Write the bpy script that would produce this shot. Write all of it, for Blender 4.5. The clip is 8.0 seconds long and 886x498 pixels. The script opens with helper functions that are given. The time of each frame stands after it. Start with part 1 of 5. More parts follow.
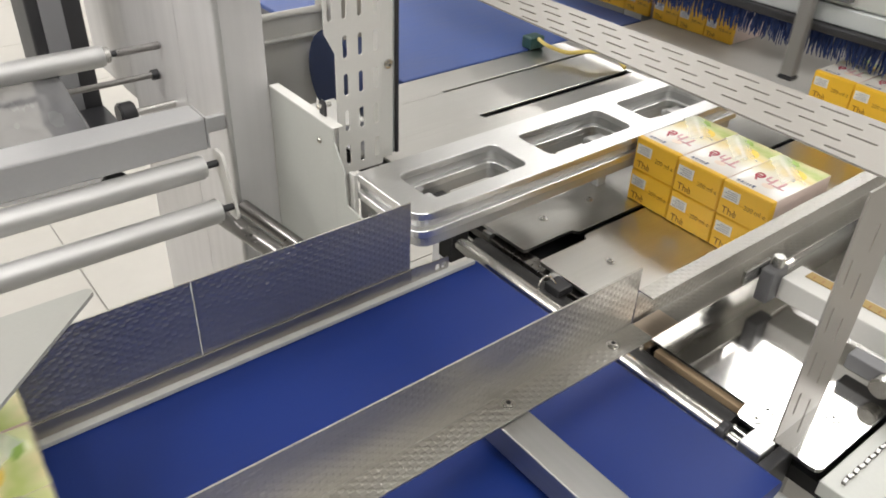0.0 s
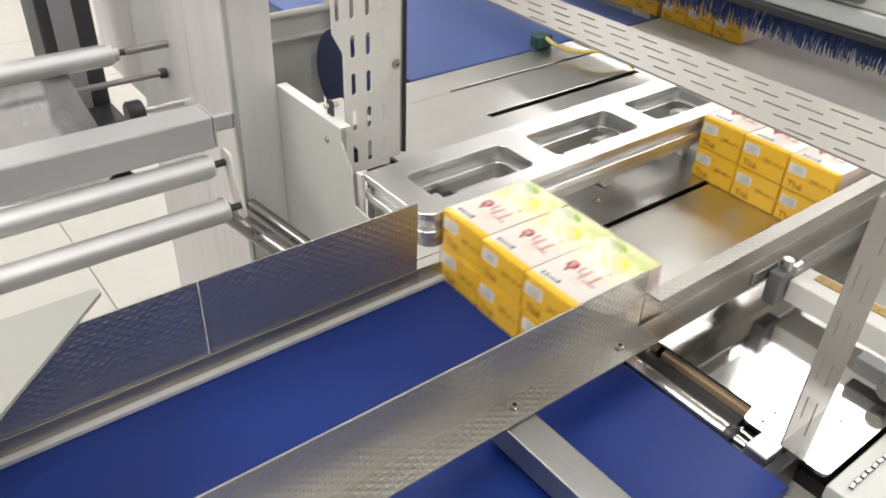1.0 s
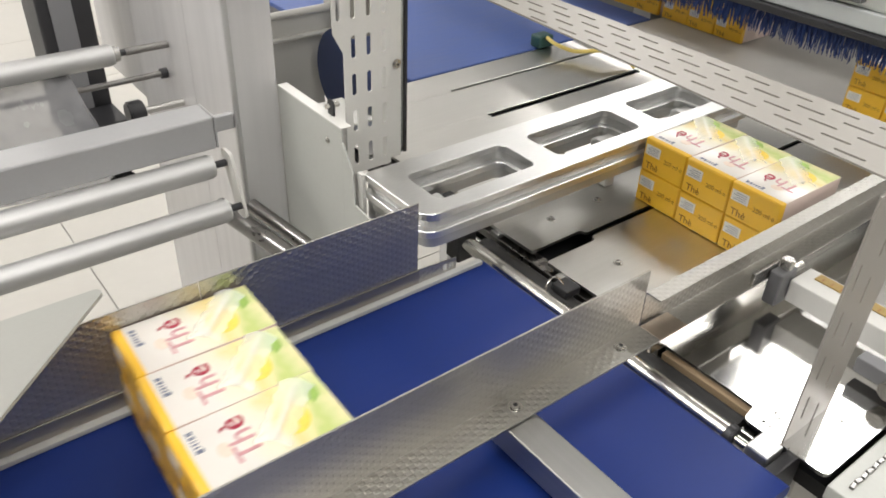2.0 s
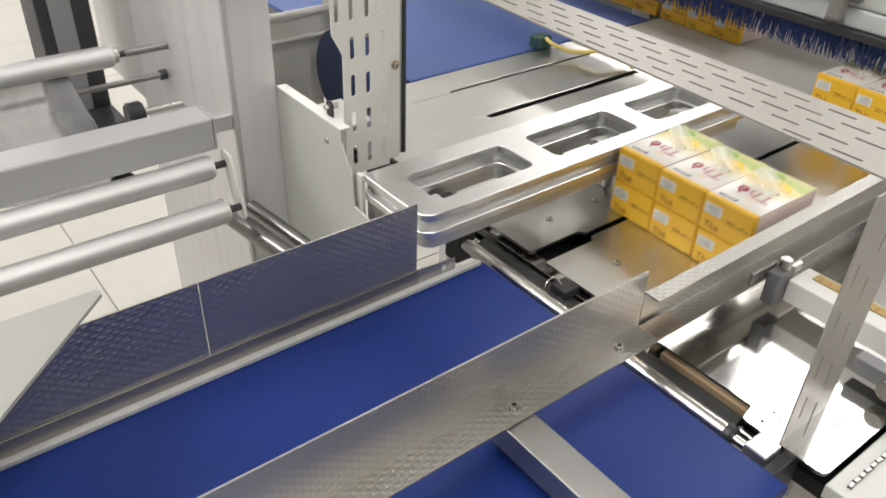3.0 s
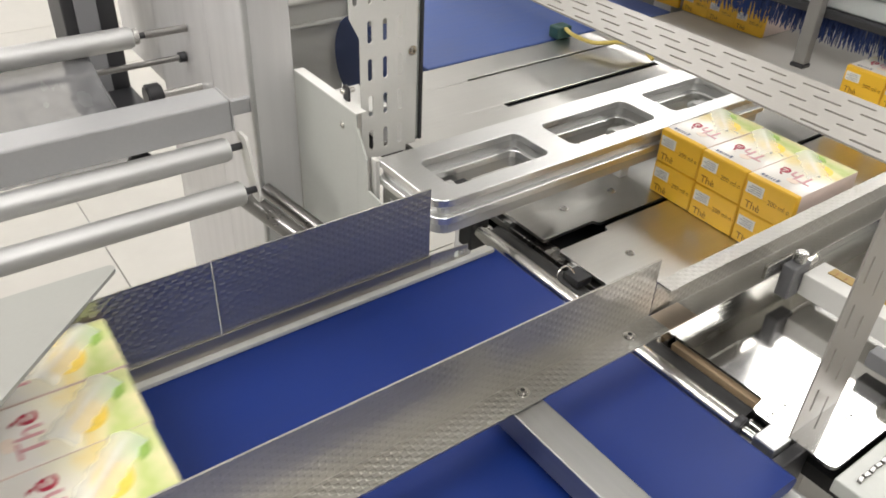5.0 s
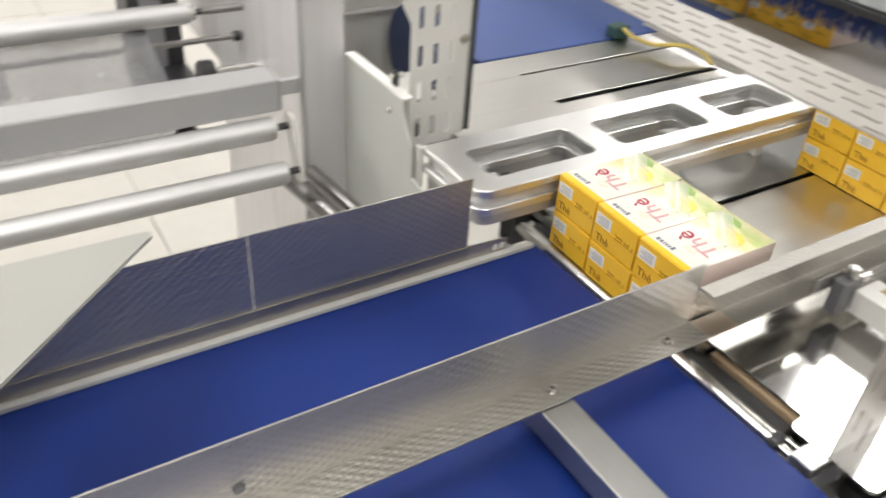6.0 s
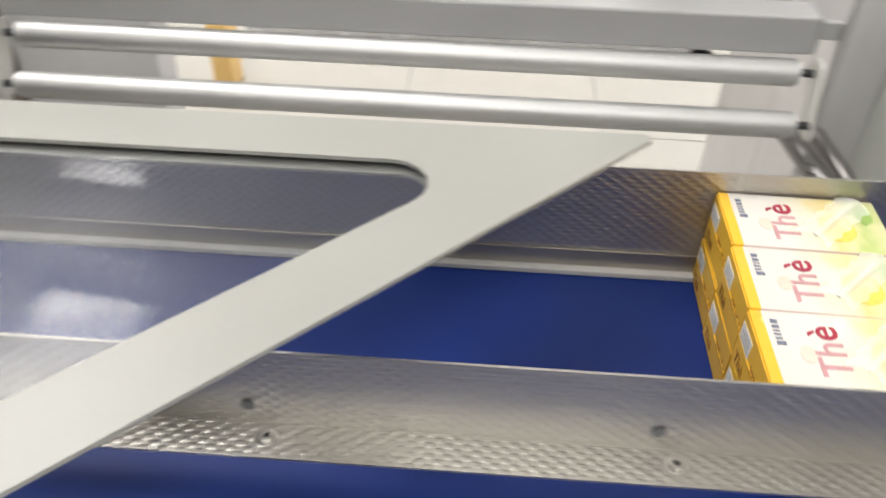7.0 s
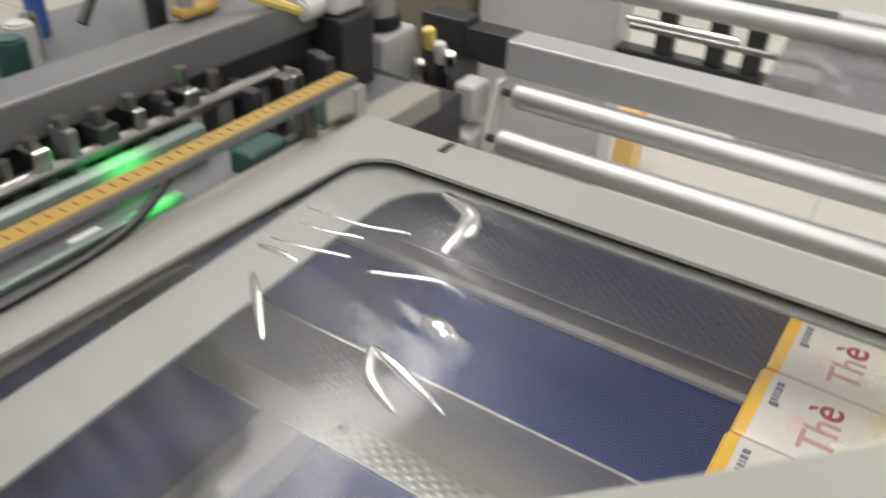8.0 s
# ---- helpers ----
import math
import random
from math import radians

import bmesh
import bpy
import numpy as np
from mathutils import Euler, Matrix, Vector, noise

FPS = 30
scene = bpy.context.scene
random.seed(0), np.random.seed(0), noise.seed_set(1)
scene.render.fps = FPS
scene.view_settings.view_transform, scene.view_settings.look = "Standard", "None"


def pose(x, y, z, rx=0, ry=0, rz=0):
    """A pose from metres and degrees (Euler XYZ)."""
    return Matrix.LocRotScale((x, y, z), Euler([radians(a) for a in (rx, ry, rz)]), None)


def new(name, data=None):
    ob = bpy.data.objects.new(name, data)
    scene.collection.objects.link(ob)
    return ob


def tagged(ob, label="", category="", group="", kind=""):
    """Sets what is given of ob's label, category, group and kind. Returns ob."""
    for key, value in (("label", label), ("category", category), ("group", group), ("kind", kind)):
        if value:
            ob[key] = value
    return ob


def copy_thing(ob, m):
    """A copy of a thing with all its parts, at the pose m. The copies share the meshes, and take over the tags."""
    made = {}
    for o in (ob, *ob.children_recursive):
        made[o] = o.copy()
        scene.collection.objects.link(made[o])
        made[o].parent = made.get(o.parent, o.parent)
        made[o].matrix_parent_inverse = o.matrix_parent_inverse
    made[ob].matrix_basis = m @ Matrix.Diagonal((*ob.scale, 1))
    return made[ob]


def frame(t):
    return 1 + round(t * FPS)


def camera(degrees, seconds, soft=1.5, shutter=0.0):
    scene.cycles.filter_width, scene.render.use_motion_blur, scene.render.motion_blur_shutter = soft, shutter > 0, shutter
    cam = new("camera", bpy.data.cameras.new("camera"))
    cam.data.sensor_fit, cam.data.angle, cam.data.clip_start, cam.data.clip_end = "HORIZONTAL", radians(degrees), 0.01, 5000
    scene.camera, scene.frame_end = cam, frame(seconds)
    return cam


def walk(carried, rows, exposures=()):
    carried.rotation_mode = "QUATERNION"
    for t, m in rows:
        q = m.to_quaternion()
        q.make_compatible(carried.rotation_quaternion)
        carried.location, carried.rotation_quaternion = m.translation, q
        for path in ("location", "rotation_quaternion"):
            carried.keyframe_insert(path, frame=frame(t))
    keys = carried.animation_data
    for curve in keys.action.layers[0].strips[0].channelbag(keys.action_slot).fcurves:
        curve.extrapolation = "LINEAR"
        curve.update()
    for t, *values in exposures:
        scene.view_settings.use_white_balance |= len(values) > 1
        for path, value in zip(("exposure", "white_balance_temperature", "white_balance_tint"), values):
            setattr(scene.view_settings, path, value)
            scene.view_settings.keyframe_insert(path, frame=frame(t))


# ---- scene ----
cam = camera(58.25, 8.0, soft=1.75, shutter=0.4)

PATH = [
    (0.0, pose(-0.3421, -0.2834, 0.4202, 56.22, -1.90, -37.97)),
    (0.5, pose(-0.3410, -0.2823, 0.4220, 56.05, -1.88, -37.61)),
    (1.0, pose(-0.3412, -0.2816, 0.4224, 56.00, -1.90, -37.41)),
    (1.5, pose(-0.3411, -0.2812, 0.4228, 55.93, -1.87, -37.36)),
    (3.0, pose(-0.3413, -0.2828, 0.4238, 56.00, -1.78, -37.45)),
    (3.5, pose(-0.3425, -0.2841, 0.4230, 56.08, -1.87, -37.29)),
    (4.0, pose(-0.3431, -0.2852, 0.4222, 55.96, -1.88, -37.07)),
    (4.5, pose(-0.3445, -0.2857, 0.4190, 55.68, -2.10, -36.58)),
    (4.7, pose(-0.3440, -0.2865, 0.4192, 55.42, -2.00, -36.05)),
    (5.8, pose(-0.3320, -0.2905, 0.4155, 55.70, -2.80, -34.50)),
    (6.0, pose(-0.3340, -0.2885, 0.4079, 55.13, -3.40, -30.99)),
    (6.2, pose(-0.3355, -0.2800, 0.3960, 53.80, -3.50, -24.99)),
    (6.5, pose(-0.3451, -0.2696, 0.3789, 51.95, -3.19, -14.79)),
    (7.0, pose(-0.3632, -0.2529, 0.3619, 50.55, -1.33, 3.79)),
    (7.5, pose(-0.4165, -0.2461, 0.3614, 50.79, -1.39, 19.53)),
    (8.0, pose(-0.4672, -0.2306, 0.3463, 55.74, -1.92, 32.82)),
]
EXPOSURES = [(0.0, 0.02), (0.5, 0.10), (1.0, 0.15), (1.6, 0.07), (2.8, 0.03), (3.5, 0.17), (4.5, 0.03), (6.0, 0.22), (6.5, 0.27), (7.0, 0.15), (7.5, -0.08), (8.0, -0.18)]
walk(cam, PATH, EXPOSURES)

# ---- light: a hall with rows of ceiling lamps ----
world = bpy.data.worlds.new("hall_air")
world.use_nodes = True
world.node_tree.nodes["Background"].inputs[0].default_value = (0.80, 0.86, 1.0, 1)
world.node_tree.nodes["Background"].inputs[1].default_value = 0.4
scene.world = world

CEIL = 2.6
# (-0.4, -1.9) and (2.0, 4.9) are added to brighten the near rail and table
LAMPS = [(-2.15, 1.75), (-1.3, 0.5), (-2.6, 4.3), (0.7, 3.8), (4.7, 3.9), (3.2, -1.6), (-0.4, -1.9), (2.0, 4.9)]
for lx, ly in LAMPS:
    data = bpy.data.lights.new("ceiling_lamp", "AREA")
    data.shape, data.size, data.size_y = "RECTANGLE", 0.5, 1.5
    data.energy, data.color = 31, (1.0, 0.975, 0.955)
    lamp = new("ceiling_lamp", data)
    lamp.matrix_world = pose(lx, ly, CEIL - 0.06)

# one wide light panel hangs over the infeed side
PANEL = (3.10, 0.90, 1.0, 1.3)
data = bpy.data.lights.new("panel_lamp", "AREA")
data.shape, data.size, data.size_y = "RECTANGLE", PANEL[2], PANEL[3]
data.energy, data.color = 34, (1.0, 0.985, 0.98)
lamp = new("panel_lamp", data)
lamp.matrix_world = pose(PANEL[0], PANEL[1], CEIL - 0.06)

# ---- materials ----


def material(name):
    m = bpy.data.materials.new(name)
    m.use_nodes = True
    n = m.node_tree.nodes
    return m, n, m.node_tree.links, n["Principled BSDF"]


def surface(name, colour, rough=0.5, metal=0.0, grain=0.1, scale=60, stretch=(1, 1, 1), bump=0.0, dirt=0.15, coat=0.0, emit=0.0):
    """Colour with a fine grain and large soft stains, both also in the roughness."""
    m, n, ln, b = material(name)
    co = n.new("ShaderNodeTexCoord")
    mp = n.new("ShaderNodeMapping")
    mp.inputs["Scale"].default_value = stretch
    ln.new(co.outputs["Object"], mp.inputs["Vector"])
    fine = n.new("ShaderNodeTexNoise")
    fine.inputs["Scale"].default_value, fine.inputs["Detail"].default_value = scale, 4
    ln.new(mp.outputs[0], fine.inputs["Vector"])
    big = n.new("ShaderNodeTexNoise")
    big.inputs["Scale"].default_value, big.inputs["Detail"].default_value = 9, 3
    ln.new(co.outputs["Object"], big.inputs["Vector"])
    add = n.new("ShaderNodeMath")
    add.operation = "MULTIPLY_ADD"
    ln.new(fine.outputs["Fac"], add.inputs[0])
    add.inputs[1].default_value = grain
    sub = n.new("ShaderNodeMath")
    sub.operation = "MULTIPLY_ADD"
    ln.new(big.outputs["Fac"], sub.inputs[0])
    sub.inputs[1].default_value, sub.inputs[2].default_value = dirt, 1 - (grain + dirt) / 2
    ln.new(sub.outputs[0], add.inputs[2])
    mul = n.new("ShaderNodeMix")
    mul.data_type, mul.blend_type = "RGBA", "MULTIPLY"
    mul.inputs[0].default_value = 1
    mul.inputs[6].default_value = (*colour, 1)
    ln.new(add.outputs[0], mul.inputs[7])
    ln.new(mul.outputs[2], b.inputs["Base Color"])
    rg = n.new("ShaderNodeMath")
    rg.operation = "MULTIPLY"
    rg.inputs[1].default_value = rough
    ln.new(add.outputs[0], rg.inputs[0])
    ln.new(rg.outputs[0], b.inputs["Roughness"])
    b.inputs["Metallic"].default_value = metal
    b.inputs["Coat Weight"].default_value = coat
    if bump:
        bp = n.new("ShaderNodeBump")
        bp.inputs["Strength"].default_value, bp.inputs["Distance"].default_value = bump, 0.001
        ln.new(fine.outputs["Fac"], bp.inputs["Height"])
        ln.new(bp.outputs[0], b.inputs["Normal"])
    if emit:
        ln.new(mul.outputs[2], b.inputs["Emission Color"])
        b.inputs["Emission Strength"].default_value = emit
    return m


def embossed(name, colour):
    """Sheet steel rolled with staggered oblong dimples."""
    m = surface(name, colour, 0.42, 1.0, 0.12, 300, (0.2, 1, 1), dirt=0.25)
    n, ln = m.node_tree.nodes, m.node_tree.links
    b = n["Principled BSDF"]
    co = n.new("ShaderNodeTexCoord")
    sp = n.new("ShaderNodeSeparateXYZ")
    ln.new(co.outputs["Object"], sp.inputs[0])
    yz = n.new("ShaderNodeMath")
    ln.new(sp.outputs[1], yz.inputs[0])
    ln.new(sp.outputs[2], yz.inputs[1])
    waves = []
    for axis, pitch in ((0, 0.0094), (1, 0.0066)):
        k = n.new("ShaderNodeMath")
        k.operation, k.inputs[1].default_value = "MULTIPLY", 2 * math.pi / pitch
        ln.new((sp.outputs[0], yz.outputs[0])[axis], k.inputs[0])
        s = n.new("ShaderNodeMath")
        s.operation = "SINE"
        ln.new(k.outputs[0], s.inputs[0])
        waves.append(s)
    pr = n.new("ShaderNodeMath")
    pr.operation = "MULTIPLY"
    ln.new(waves[0].outputs[0], pr.inputs[0])
    ln.new(waves[1].outputs[0], pr.inputs[1])
    mr = n.new("ShaderNodeMapRange")
    mr.interpolation_type = "SMOOTHSTEP"
    mr.inputs[1].default_value, mr.inputs[2].default_value = -0.25, 0.8
    ln.new(pr.outputs[0], mr.inputs[0])
    bp = n.new("ShaderNodeBump")
    bp.inputs["Strength"].default_value, bp.inputs["Distance"].default_value = 0.50, 0.00064
    ln.new(mr.outputs[0], bp.inputs["Height"])
    ln.new(bp.outputs[0], b.inputs["Normal"])
    return m


def clear_film(name, gloss=0.10, tint=(0.93, 0.94, 0.95), rough=0.06, wrinkle=0.6, scale=14, ior=1.42, haze=0.0):
    m, n, ln, b = material(name)
    n.remove(b)
    out = n["Material Output"]
    tr, gl, mx = n.new("ShaderNodeBsdfTransparent"), n.new("ShaderNodeBsdfGlossy"), n.new("ShaderNodeMixShader")
    tr.inputs[0].default_value = (*tint, 1)
    gl.inputs["Roughness"].default_value = rough
    fr = n.new("ShaderNodeFresnel")
    fr.inputs[0].default_value = ior
    ad = n.new("ShaderNodeMath")
    ad.inputs[1].default_value = gloss
    ln.new(fr.outputs[0], ad.inputs[0])
    ln.new(ad.outputs[0], mx.inputs[0])
    ln.new(tr.outputs[0], mx.inputs[1])
    if haze:
        # part of the gloss is scattered wide by fine scuffs, in soft patches
        wide, both, spots, mr = n.new("ShaderNodeBsdfGlossy"), n.new("ShaderNodeMixShader"), n.new("ShaderNodeTexNoise"), n.new("ShaderNodeMapRange")
        wide.inputs["Roughness"].default_value = 0.34
        tc = n.new("ShaderNodeTexCoord")
        spots.inputs["Scale"].default_value, spots.inputs["Detail"].default_value = 22, 3
        ln.new(tc.outputs["Object"], spots.inputs["Vector"])
        mr.inputs[1].default_value, mr.inputs[2].default_value, mr.inputs[3].default_value, mr.inputs[4].default_value = 0.3, 0.7, haze - 0.18, haze + 0.18
        ln.new(spots.outputs["Fac"], mr.inputs[0])
        ln.new(mr.outputs[0], both.inputs[0])
        ln.new(gl.outputs[0], both.inputs[1])
        ln.new(wide.outputs[0], both.inputs[2])
        ln.new(both.outputs[0], mx.inputs[2])
    else:
        ln.new(gl.outputs[0], mx.inputs[2])
    ln.new(mx.outputs[0], out.inputs[0])
    co, ns, bp = n.new("ShaderNodeTexCoord"), n.new("ShaderNodeTexNoise"), n.new("ShaderNodeBump")
    ns.inputs["Scale"].default_value, ns.inputs["Detail"].default_value = scale, 3
    bp.inputs["Strength"].default_value, bp.inputs["Distance"].default_value = wrinkle, 0.01
    ln.new(co.outputs["Object"], ns.inputs["Vector"])
    ln.new(ns.outputs["Fac"], bp.inputs["Height"])
    ln.new(bp.outputs[0], gl.inputs["Normal"])
    ln.new(bp.outputs[0], fr.inputs["Normal"])
    return m


def carton_print():
    """Printed board: yellow ends, a white front that turns to lemon yellow and leaf green along its length, pinkish sides."""
    m, n, ln, b = material("carton_print")
    co = n.new("ShaderNodeTexCoord")
    sp = n.new("ShaderNodeSeparateXYZ")
    ln.new(co.outputs["Object"], sp.inputs[0])
    ns = n.new("ShaderNodeTexNoise")
    ns.inputs["Scale"].default_value, ns.inputs["Detail"].default_value = 45, 2
    ln.new(co.outputs["Object"], ns.inputs["Vector"])
    wob = n.new("ShaderNodeMath")
    wob.operation = "MULTIPLY_ADD"
    ln.new(ns.outputs["Fac"], wob.inputs[0])
    wob.inputs[1].default_value = 0.035
    ln.new(sp.outputs[0], wob.inputs[2])
    mr = n.new("ShaderNodeMapRange")
    mr.inputs[1].default_value, mr.inputs[2].default_value = 0.0175, 0.1145
    ln.new(wob.outputs[0], mr.inputs[0])
    rp = n.new("ShaderNodeValToRGB")
    el = rp.color_ramp.elements
    stops = [(0.0, (0.74, 0.68, 0.62)), (0.30, (0.75, 0.72, 0.66)), (0.52, (0.79, 0.74, 0.56)), (0.63, (0.83, 0.66, 0.27)),
             (0.76, (0.82, 0.74, 0.40)), (0.85, (0.52, 0.61, 0.20)), (0.94, (0.66, 0.68, 0.32)), (1.0, (0.80, 0.72, 0.40))]
    el[0].position, el[0].color = stops[0][0], (*stops[0][1], 1)
    el[1].position, el[1].color = stops[-1][0], (*stops[-1][1], 1)
    for p, c in stops[1:-1]:
        e = el.new(p)
        e.color = (*c, 1)
    ln.new(mr.outputs[0], rp.inputs[0])
    # sides: pale pink with a yellow band
    geo = n.new("ShaderNodeTexCoord")
    nz = n.new("ShaderNodeSeparateXYZ")
    ln.new(geo.outputs["Normal"], nz.inputs[0])
    ab = n.new("ShaderNodeMath")
    ab.operation = "ABSOLUTE"
    ln.new(nz.outputs[1], ab.inputs[0])
    gt = n.new("ShaderNodeMath")
    gt.operation = "GREATER_THAN"
    gt.inputs[1].default_value = 0.7
    ln.new(ab.outputs[0], gt.inputs[0])
    side = n.new("ShaderNodeMix")
    side.data_type = "RGBA"
    ln.new(gt.outputs[0], side.inputs[0])
    ln.new(rp.outputs[0], side.inputs[6])
    side.inputs[7].default_value = (0.76, 0.62, 0.55, 1)
    # yellow wraps round the front edge
    lt = n.new("ShaderNodeMath")
    lt.operation = "LESS_THAN"
    lt.inputs[1].default_value = 0.0065
    ln.new(sp.outputs[0], lt.inputs[0])
    yel = n.new("ShaderNodeMix")
    yel.data_type = "RGBA"
    ln.new(lt.outputs[0], yel.inputs[0])
    ln.new(side.outputs[2], yel.inputs[6])
    yel.inputs[7].default_value = (0.90, 0.53, 0.035, 1)
    ln.new(yel.outputs[2], b.inputs["Base Color"])
    b.inputs["Roughness"].default_value = 0.34
    b.inputs["Coat Weight"].default_value = 0.5
    b.inputs["Coat Roughness"].default_value = 0.12
    wr, bp = n.new("ShaderNodeTexNoise"), n.new("ShaderNodeBump")
    wr.inputs["Scale"].default_value, wr.inputs["Detail"].default_value, wr.inputs["Distortion"].default_value = 70, 3, 1.2
    bp.inputs["Strength"].default_value, bp.inputs["Distance"].default_value = 0.5, 0.0015
    ln.new(co.outputs["Object"], wr.inputs["Vector"])
    ln.new(wr.outputs["Fac"], bp.inputs["Height"])
    ln.new(bp.outputs[0], b.inputs["Coat Normal"])
    return m


def light_strip():
    """Milky plastic strip with one green lamp inside it; the glow and its fall-off along the length are painted as
    emission.
    """
    m = surface("green_light_strip", (0.15, 0.19, 0.17), 0.3, 0.0, 0.1, 120, dirt=0.2)
    n, ln = m.node_tree.nodes, m.node_tree.links
    b = n["Principled BSDF"]
    co, sp = n.new("ShaderNodeTexCoord"), n.new("ShaderNodeSeparateXYZ")
    ln.new(co.outputs["Object"], sp.inputs[0])
    off = n.new("ShaderNodeMath")
    off.operation, off.inputs[1].default_value = "SUBTRACT", 0.012
    ln.new(sp.outputs[1], off.inputs[0])
    sq = n.new("ShaderNodeMath")
    sq.operation, sq.inputs[1].default_value = "POWER", 2.0
    ab = n.new("ShaderNodeMath")
    ab.operation = "ABSOLUTE"
    ln.new(off.outputs[0], ab.inputs[0])
    ln.new(ab.outputs[0], sq.inputs[0])
    ex = n.new("ShaderNodeMath")
    ex.operation, ex.inputs[1].default_value = "MULTIPLY", -1 / 0.014 ** 2
    ln.new(sq.outputs[0], ex.inputs[0])
    gl = n.new("ShaderNodeMath")
    gl.operation = "EXPONENT"
    ln.new(ex.outputs[0], gl.inputs[0])
    ln.new(gl.outputs[0], b.inputs["Emission Strength"])
    b.inputs["Emission Color"].default_value = (0.05, 1.0, 0.16, 1)
    return m


STEEL = surface("brushed_steel", (0.60, 0.59, 0.56), 0.26, 1.0, 0.16, 260, (0.06, 1, 1), bump=0.05, dirt=0.25)
TABLE = surface("table_steel", (0.61, 0.60, 0.57), 0.29, 1.0, 0.10, 240, (0.05, 1, 1), bump=0.01, dirt=0.16)
BRIGHT = surface("polished_plate", (0.62, 0.61, 0.59), 0.10, 1.0, 0.10, 240, (0.05, 1, 1), dirt=0.2)
POLISH = surface("turned_steel", (0.74, 0.72, 0.68), 0.24, 1.0, 0.2, 300, (1, 0.05, 1), dirt=0.3)
MILLED = surface("milled_aluminium", (0.76, 0.76, 0.75), 0.36, 1.0, 0.12, 420, (0.2, 1, 1), bump=0.05, dirt=0.15)
ALU = surface("anodised_aluminium", (0.62, 0.62, 0.61), 0.52, 1.0, 0.12, 200, (0.1, 1, 1), dirt=0.2)
EMBOSS = embossed("embossed_steel", (0.505, 0.49, 0.455))
BELT = surface("blue_belt", (0.0045, 0.024, 0.165), 0.50, 0.0, 0.12, 500, (0.08, 1, 1), bump=0.04, dirt=0.25)
BELT.node_tree.nodes["Principled BSDF"].inputs["Specular IOR Level"].default_value = 0.38
MESHBELT = surface("blue_weave", (0.045, 0.09, 0.29), 0.55, 0.0, 0.35, 160, (0.15, 1, 1), bump=0.3, dirt=0.3)
BRISTLE = surface("blue_bristle", (0.012, 0.034, 0.14), 0.5, 0.0, 0.4, 200, dirt=0.3)
BEIGE = surface("beige_powder_coat", (0.68, 0.67, 0.63), 0.42, 0.0, 0.06, 400, bump=0.06, dirt=0.12)
PLATE = surface("grey_beige_plate_coat", (0.35, 0.35, 0.32), 0.36, 0.0, 0.06, 400, bump=0.05, dirt=0.14)
TAUPE = surface("taupe_powder_coat", (0.32, 0.30, 0.265), 0.40, 0.0, 0.08, 400, bump=0.06, dirt=0.2)
GREY = surface("grey_green_powder_coat", (0.60, 0.615, 0.58), 0.40, 0.0, 0.06, 400, bump=0.06, dirt=0.15)
SCREEN = surface("screen_paint", (0.55, 0.56, 0.52), 0.34, 0.0, 0.08, 300, bump=0.05, dirt=0.25)
SILVER = surface("silver_paint", (0.62, 0.62, 0.625), 0.34, 0.12, 0.08, 300, bump=0.05, dirt=0.2)
# satin steel; the strong upright grain paints soft vertical reflections into its colour
COLUMN = surface("satin_column_steel", (0.68, 0.67, 0.67), 0.42, 0.45, 0.28, 55, (1, 1, 0.04), bump=0.12, dirt=0.3)
SHAFT = surface("worn_shaft_steel", (0.30, 0.29, 0.28), 0.3, 1.0, 0.3, 200, dirt=0.4)
BEAM = surface("grey_beam_paint", (0.44, 0.44, 0.44), 0.34, 0.15, 0.08, 300, bump=0.05, dirt=0.2)
BAR = surface("bar_steel", (0.47, 0.47, 0.46), 0.38, 1.0, 0.16, 260, (1, 0.06, 1), bump=0.05, dirt=0.25)
DARK = surface("dark_metal", (0.045, 0.045, 0.048), 0.45, 0.3, 0.2, 120, dirt=0.4)
GRAPHITE = surface("graphite_paint", (0.16, 0.16, 0.165), 0.45, 0.1, 0.12, 200, dirt=0.3)
RUBBER = surface("black_rubber", (0.018, 0.017, 0.016), 0.62, 0.0, 0.2, 200, dirt=0.3)
BLACK = surface("black_plastic", (0.022, 0.022, 0.024), 0.4, 0.0, 0.2, 200, dirt=0.3)
WHITE = surface("white_plastic", (0.60, 0.60, 0.58), 0.4, 0.0, 0.06, 200, dirt=0.15)
RULE = surface("yellow_rule", (0.38, 0.245, 0.05), 0.45, 0.0, 0.1, 200, dirt=0.3)
CABLE = surface("yellow_cable", (0.74, 0.58, 0.16), 0.4, 0.0, 0.05, 200)
GREEN = surface("green_plastic", (0.03, 0.085, 0.075), 0.4, 0.0, 0.1, 200)
LED = light_strip()
ORANGE = surface("orange_paint", (0.76, 0.50, 0.18), 0.45, 0.0, 0.08, 100)
FLOOR = surface("pale_floor", (0.50, 0.48, 0.435), 0.35, 0.0, 0.06, 30, dirt=0.12)
WALL = surface("hall_wall_paint", (0.80, 0.80, 0.80), 0.7, 0.0, 0.05, 20, dirt=0.12)
DIFFUSER = surface("lamp_diffuser", (0.9, 0.88, 0.84), 0.5, emit=3.0)
FILM = clear_film("clear_film", 0.035, rough=0.08, wrinkle=0.0, scale=16, haze=0.74)
SLEEVE = surface("straw_sleeve_film", (0.88, 0.88, 0.84), 0.18, 0.0, 0.1, 120, bump=0.6)
SLEEVE.node_tree.nodes["Principled BSDF"].inputs["Alpha"].default_value = 0.42
GLINT_CREASE = clear_film("film_glint_crease", 0.06, (0.96, 0.96, 0.96), 0.14, 0.0, 5, 1.6)
ACRYLIC = clear_film("acrylic", 0.02, (0.90, 0.92, 0.91), 0.03, 0.0, 5)
PRINT = carton_print()
